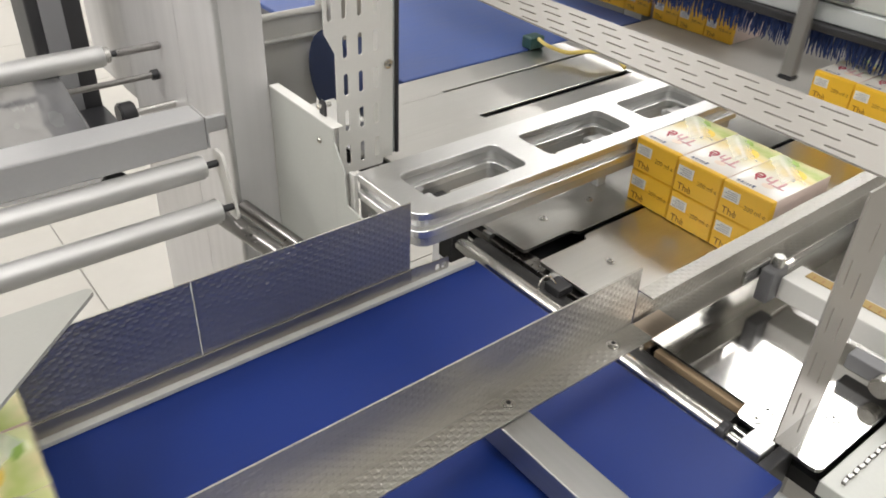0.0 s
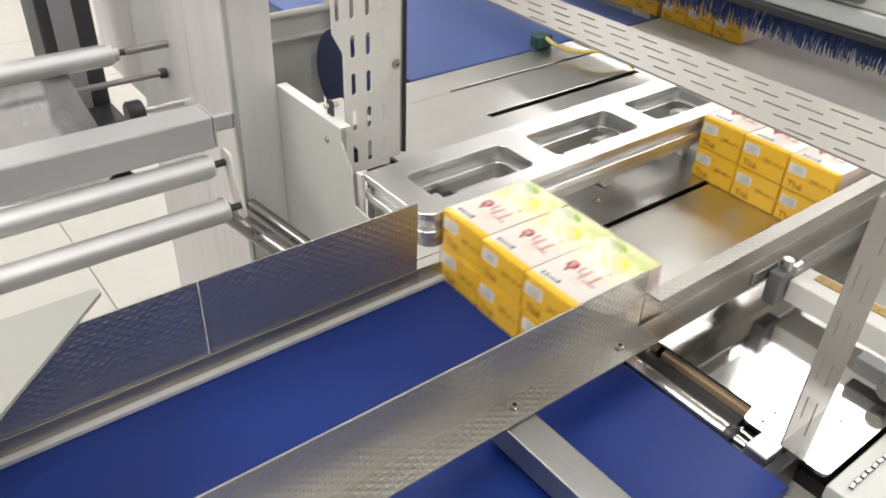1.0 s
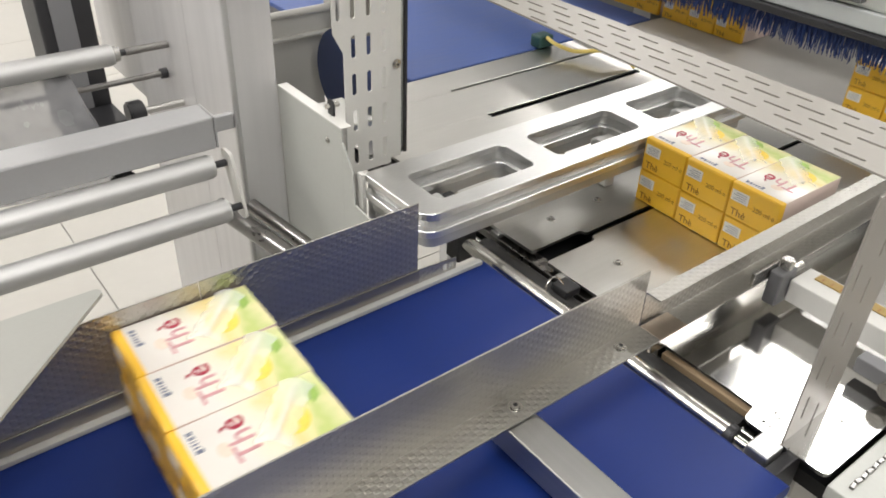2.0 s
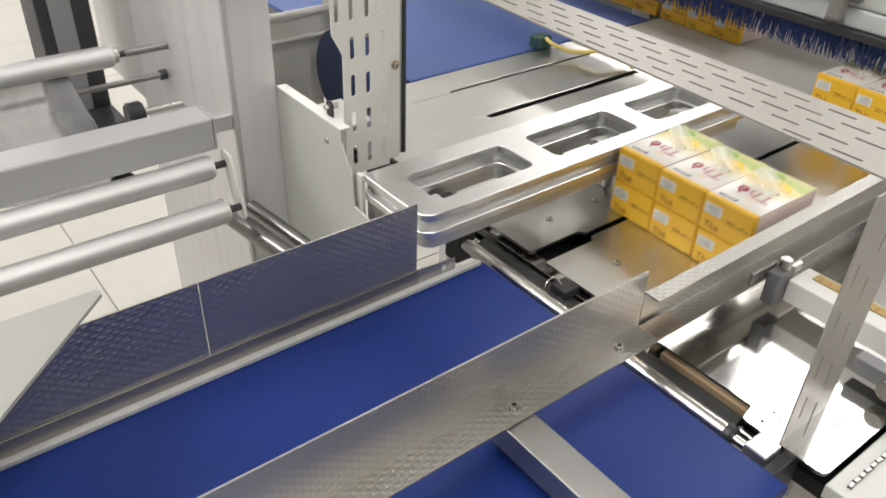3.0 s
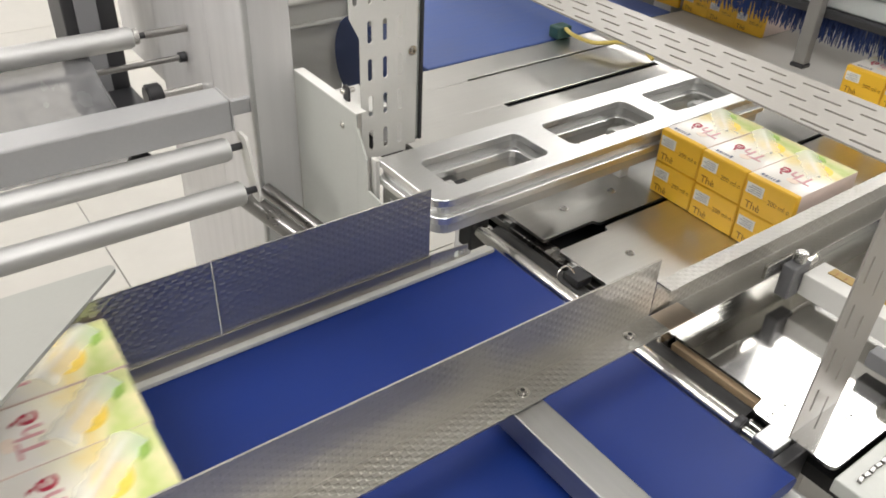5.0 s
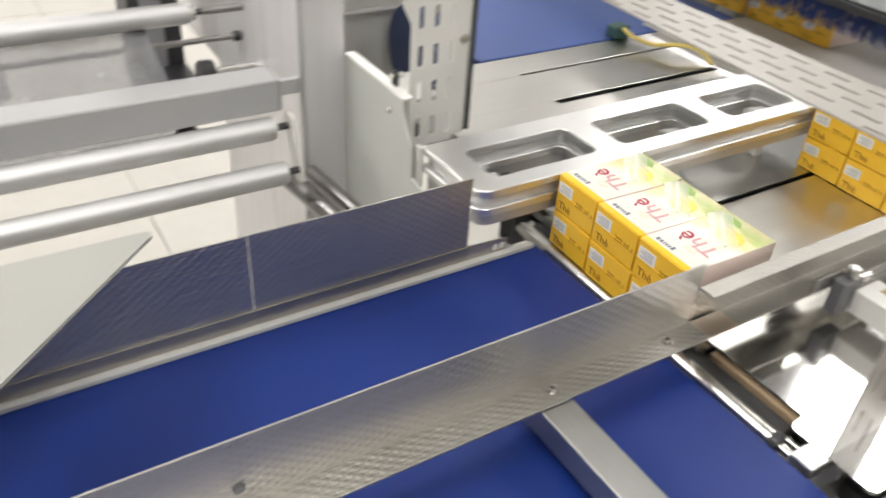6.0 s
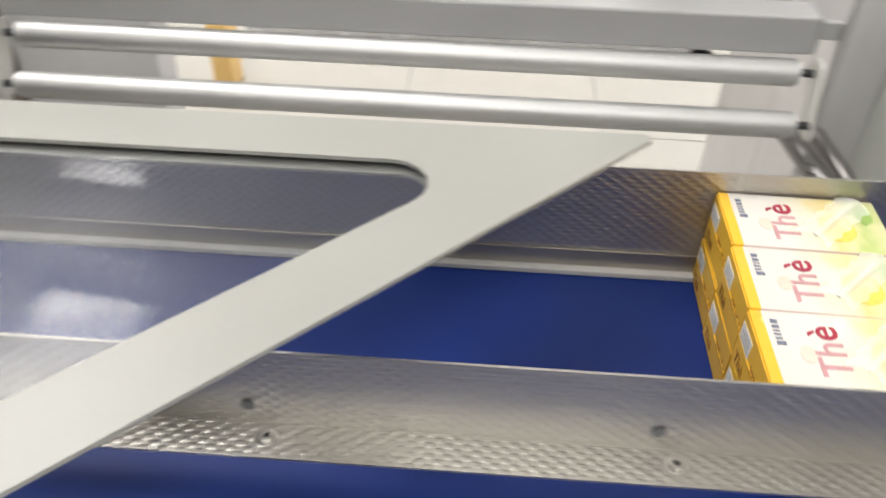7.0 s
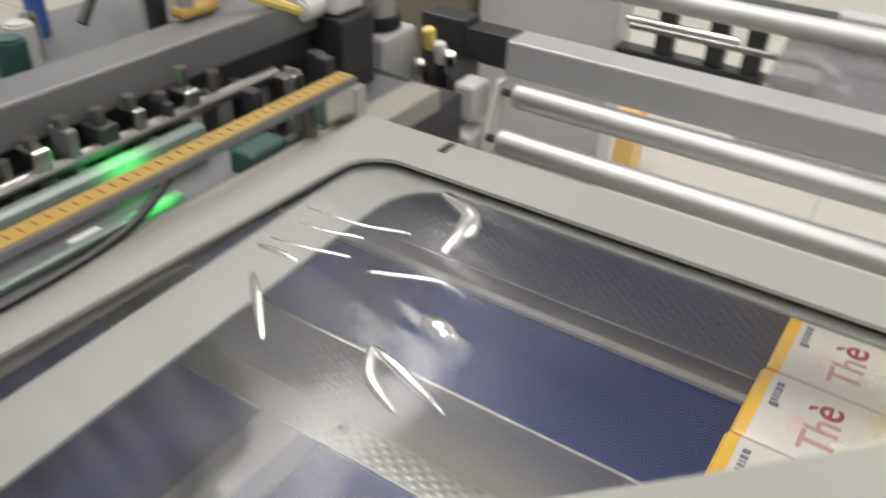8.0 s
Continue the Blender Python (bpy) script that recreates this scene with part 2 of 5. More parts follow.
YELLOW = surface("carton_yellow", (0.90, 0.53, 0.035), 0.36, 0.0, 0.08, 70, dirt=0.14, coat=0.15)
LABEL = surface("carton_white_label", (0.80, 0.78, 0.72), 0.45, 0.0, 0.04, 200)
ROSE = surface("print_rose", (0.58, 0.30, 0.31), 0.4, 0.0, 0.4, 200)
RED = surface("print_red", (0.38, 0.02, 0.05), 0.4, 0.0, 0.2, 200)
PINK = surface("print_pink", (0.76, 0.63, 0.52), 0.4, 0.0, 0.2, 200)
NAVY = surface("print_navy", (0.15, 0.17, 0.24), 0.4, 0.0, 0.1, 200)
BROWN = surface("print_brown", (0.32, 0.12, 0.01), 0.4, 0.0, 0.1, 200)

# ---- mesh helpers ----


def mesh_of(name, bm, mat):
    me = bpy.data.meshes.new(name)
    bm.normal_update()
    bm.to_mesh(me)
    bm.free()
    me.materials.append(mat)
    return me


def smooth(me):
    for p in me.polygons:
        p.use_smooth = True
    me.set_sharp_from_angle(angle=radians(35))
    return me


def part(name, bm, mat, parent, label="", soft=False):
    me = mesh_of(name, bm, mat)
    ob = new(name, smooth(me) if soft else me)
    ob.parent = parent
    return tagged(ob, label) if label else ob


def thing(name, label, category, group="", kind="", at=(0, 0, 0)):
    ob = new(name)
    ob.empty_display_size = 0.02
    ob.location = at
    return tagged(ob, label, category, group, kind)


def single(name, bm, mat, label, category, group="", kind="", soft=False):
    me = mesh_of(name, bm, mat)
    return tagged(new(name, smooth(me) if soft else me), label, category, group, kind)


def box(x0, x1, y0, y1, z0, z1, bevel=0.0008, bm=None):
    bm = bm or bmesh.new()
    m = Matrix.Translation(((x0 + x1) / 2, (y0 + y1) / 2, (z0 + z1) / 2)) @ Matrix.Diagonal((abs(x1 - x0), abs(y1 - y0), abs(z1 - z0), 1))
    made = bmesh.ops.create_cube(bm, size=1, matrix=m)
    if bevel:
        edges = list({e for v in made["verts"] for e in v.link_edges})
        bmesh.ops.bevel(bm, geom=edges, offset=bevel, segments=2, affect="EDGES", profile=0.5)
    return bm


def rod(a, b, r, bm=None, seg=24, r2=None, bevel=0.0):
    """A cylinder from a to b."""
    bm = bm or bmesh.new()
    a, b = Vector(a), Vector(b)
    d = b - a
    m = Matrix.Translation((a + b) / 2) @ d.to_track_quat("Z", "Y").to_matrix().to_4x4()
    made = bmesh.ops.create_cone(bm, cap_ends=True, segments=seg, radius1=r, radius2=r if r2 is None else r2, depth=d.length, matrix=m)
    if bevel:
        edges = [e for e in {e for v in made["verts"] for e in v.link_edges} if any(len(f.verts) > 4 for f in e.link_faces)]
        bmesh.ops.bevel(bm, geom=edges, offset=bevel, segments=2, affect="EDGES")
    return bm


def rounded(x0, x1, y0, y1, r, seg=5):
    out = []
    for cx, cy, a0 in ((x1 - r, y0 + r, -90), (x1 - r, y1 - r, 0), (x0 + r, y1 - r, 90), (x0 + r, y0 + r, 180)):
        for i in range(seg + 1):
            a = radians(a0 + 90 * i / seg)
            out.append((cx + r * math.cos(a), cy + r * math.sin(a)))
    return out


def round_poly(points, radii, seg=6):
    """A polygon with its corners rounded."""
    out, n = [], len(points)
    for i in range(n):
        p, a, b = Vector(points[i]), Vector(points[i - 1]), Vector(points[(i + 1) % n])
        u, v = (a - p).normalized(), (b - p).normalized()
        half = u.angle(v) / 2
        r = radii[i]
        if r <= 0:
            out.append(tuple(p))
            continue
        t = r / math.tan(half)
        c = p + (u + v).normalized() * (r / math.sin(half))
        s, e = p + u * t - c, p + v * t - c
        turn = s.angle_signed(e)
        for k in range(seg + 1):
            ang = -turn * k / seg
            out.append((c.x + s.x * math.cos(ang) - s.y * math.sin(ang), c.y + s.x * math.sin(ang) + s.y * math.cos(ang)))
    return out


def slab(outline, holes, z0, z1, place=None, chamfer=0.0):
    """A flat plate of that outline with holes through it, from z0 to z1, its rims chamfered; place turns it afterwards."""
    bm = bmesh.new()
    loops = [outline] + list(holes)
    for z in (z1, z0):
        edges = []
        for loop in loops:
            vs = [bm.verts.new((x, y, z)) for x, y in loop]
            edges += [bm.edges.new((vs[i - 1], vs[i])) for i in range(len(vs))]
        bmesh.ops.triangle_fill(bm, use_beauty=True, use_dissolve=False, edges=edges)
    bm.verts.ensure_lookup_table()
    total = sum(len(l) for l in loops)
    start = 0
    for loop in loops:
        n = len(loop)
        for i in range(n):
            j = (i + 1) % n
            bm.faces.new((bm.verts[start + i], bm.verts[start + j], bm.verts[total + start + j], bm.verts[total + start + i]))
        start += n
    bmesh.ops.recalc_face_normals(bm, faces=bm.faces)
    if chamfer:
        bm.normal_update()
        rims = [e for e in bm.edges if len(e.link_faces) == 2 and abs(abs(e.link_faces[0].normal.z) - abs(e.link_faces[1].normal.z)) > 0.9]
        bmesh.ops.bevel(bm, geom=rims, offset=chamfer, segments=1, affect="EDGES")
    if place is not None:
        bmesh.ops.transform(bm, matrix=place, verts=bm.verts)
    return bm


def profile_x(points, x0, x1, thick):
    """Bent sheet: a chain of (y, z) points run along x, given a thickness to its left side."""
    bm = bmesh.new()
    n = len(points)
    off = []
    for i in range(n):
        ds = []
        if i > 0:
            ds.append((Vector(points[i]) - Vector(points[i - 1])).normalized())
        if i < n - 1:
            ds.append((Vector(points[i + 1]) - Vector(points[i])).normalized())
        d = sum(ds, Vector((0, 0))).normalized()
        off.append(Vector(points[i]) + Vector((-d.y, d.x)) * thick)
    ring = [Vector(p) for p in points] + off[::-1]
    a = [bm.verts.new((x0, p.x, p.y)) for p in ring]
    b = [bm.verts.new((x1, p.x, p.y)) for p in ring]
    for i in range(len(ring)):
        j = (i + 1) % len(ring)
        bm.faces.new((a[i], a[j], b[j], b[i]))
    for i in range(n - 1):
        k = 2 * n - 1 - i
        bm.faces.new((a[i], a[k], a[k - 1], a[i + 1]))
        bm.faces.new((b[i + 1], b[k - 1], b[k], b[i]))
    bmesh.ops.recalc_face_normals(bm, faces=bm.faces)
    return bm


def tube(points, r, seg=8, bm=None):
    """A bent round cable through points."""
    bm = bm or bmesh.new()
    pts = [Vector(p) for p in points]
    rings = []
    for i, p in enumerate(pts):
        d = (pts[min(i + 1, len(pts) - 1)] - pts[max(i - 1, 0)]).normalized()
        q = d.to_track_quat("Z", "Y")
        rings.append([bm.verts.new(p + q @ Vector((r * math.cos(2 * math.pi * k / seg), r * math.sin(2 * math.pi * k / seg), 0))) for k in range(seg)])
    for ra, rb in zip(rings, rings[1:]):
        for k in range(seg):
            bm.faces.new((ra[k], ra[(k + 1) % seg], rb[(k + 1) % seg], rb[k]))
    bm.faces.new(rings[0][::-1])
    bm.faces.new(rings[-1])
    return bm


def curve_points(ctrl, n=10):
    """A smooth chain through control points."""
    c = [Vector(p) for p in ctrl]
    c = [c[0]] + c + [c[-1]]
    out = []
    for i in range(1, len(c) - 2):
        for k in range(n):
            t = k / n
            out.append(0.5 * (2 * c[i] + (c[i + 1] - c[i - 1]) * t + (2 * c[i - 1] - 5 * c[i] + 4 * c[i + 1] - c[i + 2]) * t * t
                              + (3 * c[i] - c[i - 1] - 3 * c[i + 1] + c[i + 2]) * t ** 3))
    return out + [c[-2]]


def lettering(text, size, mat, name, shear=0.0, bold=0.0):
    """A word in the built-in font as a thin mesh, its middle at the origin."""
    cu = bpy.data.curves.new(name, "FONT")
    cu.body, cu.size, cu.align_x, cu.align_y, cu.extrude, cu.shear, cu.resolution_u = text, size, "CENTER", "CENTER", 0.00015, shear, 3
    cu.offset = bold
    ob = bpy.data.objects.new(name, cu)
    scene.collection.objects.link(ob)
    me = bpy.data.meshes.new_from_object(ob.evaluated_get(bpy.context.evaluated_depsgraph_get()))
    bpy.data.objects.remove(ob)
    me.materials.clear()
    me.materials.append(mat)
    return me


def screw(parent, x, y, z, r=0.0042, name="screw", axis=(0, 0, 1)):
    a = Vector(axis)
    p = Vector((x, y, z))
    bm = rod(p, p + a * r * 0.35, r * 1.35, seg=20, bevel=r * 0.08)
    rod(p + a * r * 0.3, p + a * r * 0.85, r * 0.85, bm, seg=20, bevel=r * 0.15)
    s = part(name, bm, STEEL, parent, soft=True)
    part("socket", rod(p + a * r * 0.8, p + a * r * 0.88, r * 0.42, seg=6), BLACK, s)
    return s

# ---- the hall ----
HX0, HX1, HY0, HY1, HZ = -4.2, 5.2, -3.6, 5.6, -0.86
hall_floor = thing("floor", "pale cream tiled hall floor with thin grey joints", "floor", kind="structure")
part("joint_bed", box(HX0, HX1, HY0, HY1, HZ - 0.1, HZ - 0.003, 0), surface("tile_joint", (0.30, 0.29, 0.27), 0.8, dirt=0.3), hall_floor)
TILE = 0.60
tile_mesh = mesh_of("floor_tile", box(0.002, TILE - 0.002, 0.002, TILE - 0.002, -0.01, 0, 0.001), FLOOR)
for i in range(int((HX1 - HX0) / TILE) + 1):
    for j in range(int((HY1 - HY0) / TILE) + 1):
        if HX0 + (i + 1) * TILE < HX1 + 0.5 and HY0 + (j + 1) * TILE < HY1 + 0.5:
            tile = new("floor_tile", tile_mesh)
            tile.parent = hall_floor
            tile.location = (HX0 + i * TILE, HY0 + j * TILE, HZ)
single("ceiling", box(HX0, HX1, HY0, HY1, CEIL, CEIL + 0.1, 0), WALL, "pale hall ceiling with rows of lamps", "ceiling", kind="structure")
single("wall_north", box(HX0, HX1, HY1, HY1 + 0.15, HZ, CEIL, 0), WALL, "pale grey painted hall wall", "wall", kind="structure")
single("wall_south", box(HX0, HX1, HY0 - 0.15, HY0, HZ, CEIL, 0), WALL, "pale grey painted hall wall", "wall", kind="structure")
single("wall_east", box(HX1, HX1 + 0.15, HY0, HY1, HZ, CEIL, 0), WALL, "pale grey painted hall wall", "wall", kind="structure")
single("wall_west", box(HX0 - 0.15, HX0, HY0, HY1, HZ, CEIL, 0), WALL, "pale grey painted hall wall", "wall", kind="structure")
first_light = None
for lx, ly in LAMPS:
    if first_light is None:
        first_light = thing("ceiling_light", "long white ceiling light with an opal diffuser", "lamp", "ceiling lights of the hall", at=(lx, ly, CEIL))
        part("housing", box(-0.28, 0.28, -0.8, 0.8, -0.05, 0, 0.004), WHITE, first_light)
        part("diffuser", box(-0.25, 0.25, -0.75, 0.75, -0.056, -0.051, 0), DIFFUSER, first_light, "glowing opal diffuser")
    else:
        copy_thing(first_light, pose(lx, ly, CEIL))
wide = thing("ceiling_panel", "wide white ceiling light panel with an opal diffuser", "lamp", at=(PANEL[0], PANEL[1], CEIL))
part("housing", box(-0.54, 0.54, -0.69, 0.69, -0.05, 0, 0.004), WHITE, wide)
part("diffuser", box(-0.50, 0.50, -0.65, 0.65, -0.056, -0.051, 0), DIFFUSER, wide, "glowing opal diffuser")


def belt_conveyor():
    """The blue belt that carries the packs away, with its nose roller and side frames."""
    t = thing("belt_conveyor", "flat blue plastic belt conveyor with steel side frames", "conveyor")
    bm = bmesh.new()
    y0, y1, x0, xe, r = -0.150, 0.1745, -2.7, 0.066, 0.007
    ring = [(x0, 0), (xe, 0)]
    for i in range(1, 9):
        a = radians(90 - 180 * i / 8)
        ring.append((xe + r * math.cos(a), -r + r * math.sin(a)))
    ring.append((x0, -2 * r))
    a = [bm.verts.new((x, y0, z)) for x, z in ring]
    b = [bm.verts.new((x, y1, z)) for x, z in ring]
    for i in range(len(ring)):
        j = (i + 1) % len(ring)
        bm.faces.new((a[i], a[j], b[j], b[i]))
    bm.faces.new(a[::-1])
    bm.faces.new(b)
    bmesh.ops.recalc_face_normals(bm, faces=bm.faces)
    part("belt", bm, BELT, t, "smooth blue plastic belt with faint run marks", soft=True)
    # plain grey strip in place of the rail's embossed foot flange
    part("edge_strip", box(-2.7, 0.064, 0.1660, 0.1722, 0.0004, 0.0046, 0.0006), surface("edge_strip_grey", (0.50, 0.50, 0.48), 0.55, 0.0, 0.3, 90, dirt=0.4, bump=0.2), t, "pale grey scuffed strip standing for the rail's foot flange")
    part("side_frame", box(-2.7, 0.05, 0.183, 0.203, -0.09, -0.012), SILVER, t)
    part("side_frame", box(-2.7, 0.05, -0.178, -0.153, -0.09, -0.010), GRAPHITE, t)
    part("belt_bed", box(-2.7, 0.04, -0.150, 0.180, -0.09, -0.0165), GRAPHITE, t)
    for lx in (-2.5, -1.1, -0.1):
        for ly in (-0.165, 0.193):
            part("leg", box(lx - 0.02, lx + 0.02, ly - 0.02, ly + 0.02, HZ, -0.09), SILVER, t)
    return t


def transfer_rollers():
    """Bright shaft and dark tube between the belt's nose and the table."""
    t = thing("transfer_roller", "bright turned steel roller in a bearing block beside the belt", "roller")
    part("shaft", rod((0.086, -0.098, -0.011), (0.086, 0.215, -0.011), 0.0074, bevel=0.001), POLISH, t, soft=True)
    part("journal", rod((0.086, -0.128, -0.011), (0.086, -0.098, -0.011), 0.0042), STEEL, t, soft=True)
    part("collar", rod((0.086, -0.098, -0.011), (0.086, -0.091, -0.011), 0.0088, bevel=0.001), DARK, t, soft=True)
    b = part("bearing_block", box(0.077, 0.098, -0.128, -0.110, -0.03, 0.000, 0.0015), MILLED, t, "milled aluminium bearing block")
    part("bearing_foot", box(0.072, 0.110, -0.138, -0.1285, -0.04, -0.006, 0.001), BLACK, t)
    part("mounting_post", box(0.079, 0.097, -0.127, -0.111, HZ, -0.0302, 0), GRAPHITE, t)
    part("far_bearing", box(0.076, 0.098, 0.2155, 0.236, -0.032, 0.002, 0.0015), DARK, t)
    t2 = thing("drive_tube", "black rubber-coated tube behind the bright roller", "roller")
    part("tube", rod((0.1040, -0.091, -0.019), (0.1040, 0.21, -0.019), 0.0100), RUBBER, t2, soft=True)
    part("tube_shaft", rod((0.1040, -0.13, -0.019), (0.1040, 0.23, -0.019), 0.004), STEEL, t2, soft=True)
    part("tube_arm", box(0.098, 0.111, -0.128, -0.118, HZ, -0.015, 0), GRAPHITE, t2)
    t3 = single("rubber_strip", box(0.1145, 0.1230, -0.088, -0.006, -0.018, -0.0090, 0.0005), surface("tan_rubber", (0.36, 0.26, 0.16), 0.6), "tan wooden wear strip under the plate edge", "strip")
    t4 = thing("photo_sensor", "small black photo sensor with wire clip below the table", "sensor")
    part("body", box(0.0985, 0.1165, 0.0905, 0.1095, -0.0085, -0.0005, 0.001), BLACK, t4)
    part("clip", tube(curve_points([(0.094, 0.108, -0.02), (0.090, 0.108, 0.0), (0.1, 0.108, 0.006), (0.106, 0.1, -0.004), (0.1, 0.096, -0.012)], 5), 0.0008, 6), POLISH, t4, soft=True)
    part("holder", box(0.1, 0.112, 0.08, 0.094, -0.06, -0.0285, 0.001), GRAPHITE, t4)
    part("wire", tube(curve_points([(0.108, 0.098, -0.02), (0.112, 0.11, -0.018), (0.112, 0.13, -0.03), (0.11, 0.15, -0.05)], 5), 0.0016, 6), BLACK, t4, soft=True)


def guide_rails():
    t = thing("guide_rail", "embossed stainless steel guide rail with a screwed foot flange", "guide rail", "guide rails along the belt")
    part("rail_sheet", profile_x([(-0.0225, 0.0316), (-0.0005, 0.0316), (0, 0.0322), (0, 0.0857)], -1.15, 0.0805, 0.0014), EMBOSS, t)
    part("end_tab", box(0.0812, 0.113, -0.0225, -0.002, 0.0312, 0.0326, 0.0004), surface("worn_steel", (0.72, 0.62, 0.52), 0.3, 1.0, 0.3, 80, dirt=0.5, bump=0.3), t, "rubbed bright steel end tab")
    for sx in (0.049, -0.0565, -0.2565, -0.46, -0.66):
        screw(t, sx, -0.0105, 0.0317, 0.0042)
    for sx in (-0.2665, -0.47):
        part("weld_dot", rod((sx, -0.0012, 0.0475), (sx, -0.0030, 0.0475), 0.0036, seg=14, bevel=0.0005), GRAPHITE, t, "dull grey plug")
    t2 = thing("guide_rail", "embossed stainless steel guide rail made of two butted sheets", "guide rail", "guide rails along the belt")
    y = 0.1735
    part("rail_sheet", profile_x([(y - 0.0016, 0.0048), (y - 0.0005, 0.0056), (y, 0.0062), (y, 0.0857)], -0.1958, -0.005, -0.0014), EMBOSS, t2)
    part("rail_sheet", profile_x([(y - 0.0016, 0.0048), (y - 0.0005, 0.0056), (y, 0.0062), (y, 0.0857)], -1.15, -0.1966, -0.0014), EMBOSS, t2)
    # added strip; its warm dull colour paints the reflection along the rail's bottom
    part("foot_strip", box(-1.15, -0.005, y - 0.0017, y - 0.0003, 0.0050, 0.0185, 0.0003), surface("rail_reflection_tone", (0.42, 0.395, 0.345), 0.42, 1.0, 0.2, 200, (0.1, 1, 1), dirt=0.4), t2, "smooth strip coloured as the reflection low on the rail")
    part("low_lip", slab([(-0.0045, 0.0025), (0.037, 0.0025), (0.037, 0.016), (-0.0045, 0.019)],
                         [rounded(0.022, 0.027, 0.006, 0.013, 0.002), rounded(0.029, 0.034, 0.006, 0.013, 0.002)], 0, 0.0014,
                         Matrix(((1, 0, 0, 0), (0, 0, -1, y), (0, 1, 0, 0), (0, 0, 0, 1)))), EMBOSS, t2)
    for sx in (-0.30, -0.6, -0.9):
        part("bracket", box(sx - 0.012, sx + 0.012, 0.1765, 0.203, -0.0118, 0.0105, 0.0005), STEEL, t2)
    # upstream channel on the near side of the table
    t3 = thing("guide_channel", "folded embossed steel guide channel with a bright top flange", "guide rail")
    part("channel_sheet", profile_x([(-0.020, 0.0292), (-0.0005, 0.0292), (0, 0.03), (0, 0.0612), (-0.0006, 0.062), (-0.0135, 0.062)], 0.0835, 0.62, -0.0014), EMBOSS, t3)
    part("foot_strip", box(0.0985, 0.62, -0.0048, -0.0015, -0.0034, 0.0276, 0.0003), STEEL, t3)
    clamp = part("clamp_block", box(0.222, 0.246, -0.034, -0.0215, 0.008, 0.040, 0.0015), GRAPHITE, t3, "dark grey clamp block")
    part("clamp_plate", box(0.200, 0.236, -0.0214, -0.0180, 0.0308, 0.044, 0.0005), STEEL, t3)
    part("clamp_screw", rod((0.236, -0.028, 0.040), (0.236, -0.028, 0.050), 0.0052, seg=20, bevel=0.0008), STEEL, clamp, soft=True)
    part("clamp_pin", rod((0.246, -0.028, 0.034), (0.262, -0.028, 0.034), 0.004, seg=16, bevel=0.0006), POLISH, clamp, soft=True)


def cross_bars():
    a = thing("cross_bar", "square steel cross bar holding the guide rail above the belt", "bar", "cross bars under the rail")
    part("tube", box(-0.0735, -0.0472, -0.34, 0.004, 0.009, 0.0308, 0.001), BAR, a)
    part("end_cap", box(-0.0730, -0.0477, 0.0041, 0.006, 0.0095, 0.0303, 0.0005), BLACK, a)
    part("end_cap", box(-0.0730, -0.0477, -0.342, -0.3401, 0.0095, 0.0303, 0.0005), BLACK, a)
    b = copy_thing(a, pose(-0.6315, 0, 0))
    for lx in (-0.0604, -0.6919):
        single("bar_post", box(lx - 0.015, lx + 0.015, -0.338, -0.308, HZ, 0.0086, 0.001), SILVER, "square steel post that carries a cross bar", "post", "posts of the cross bars")


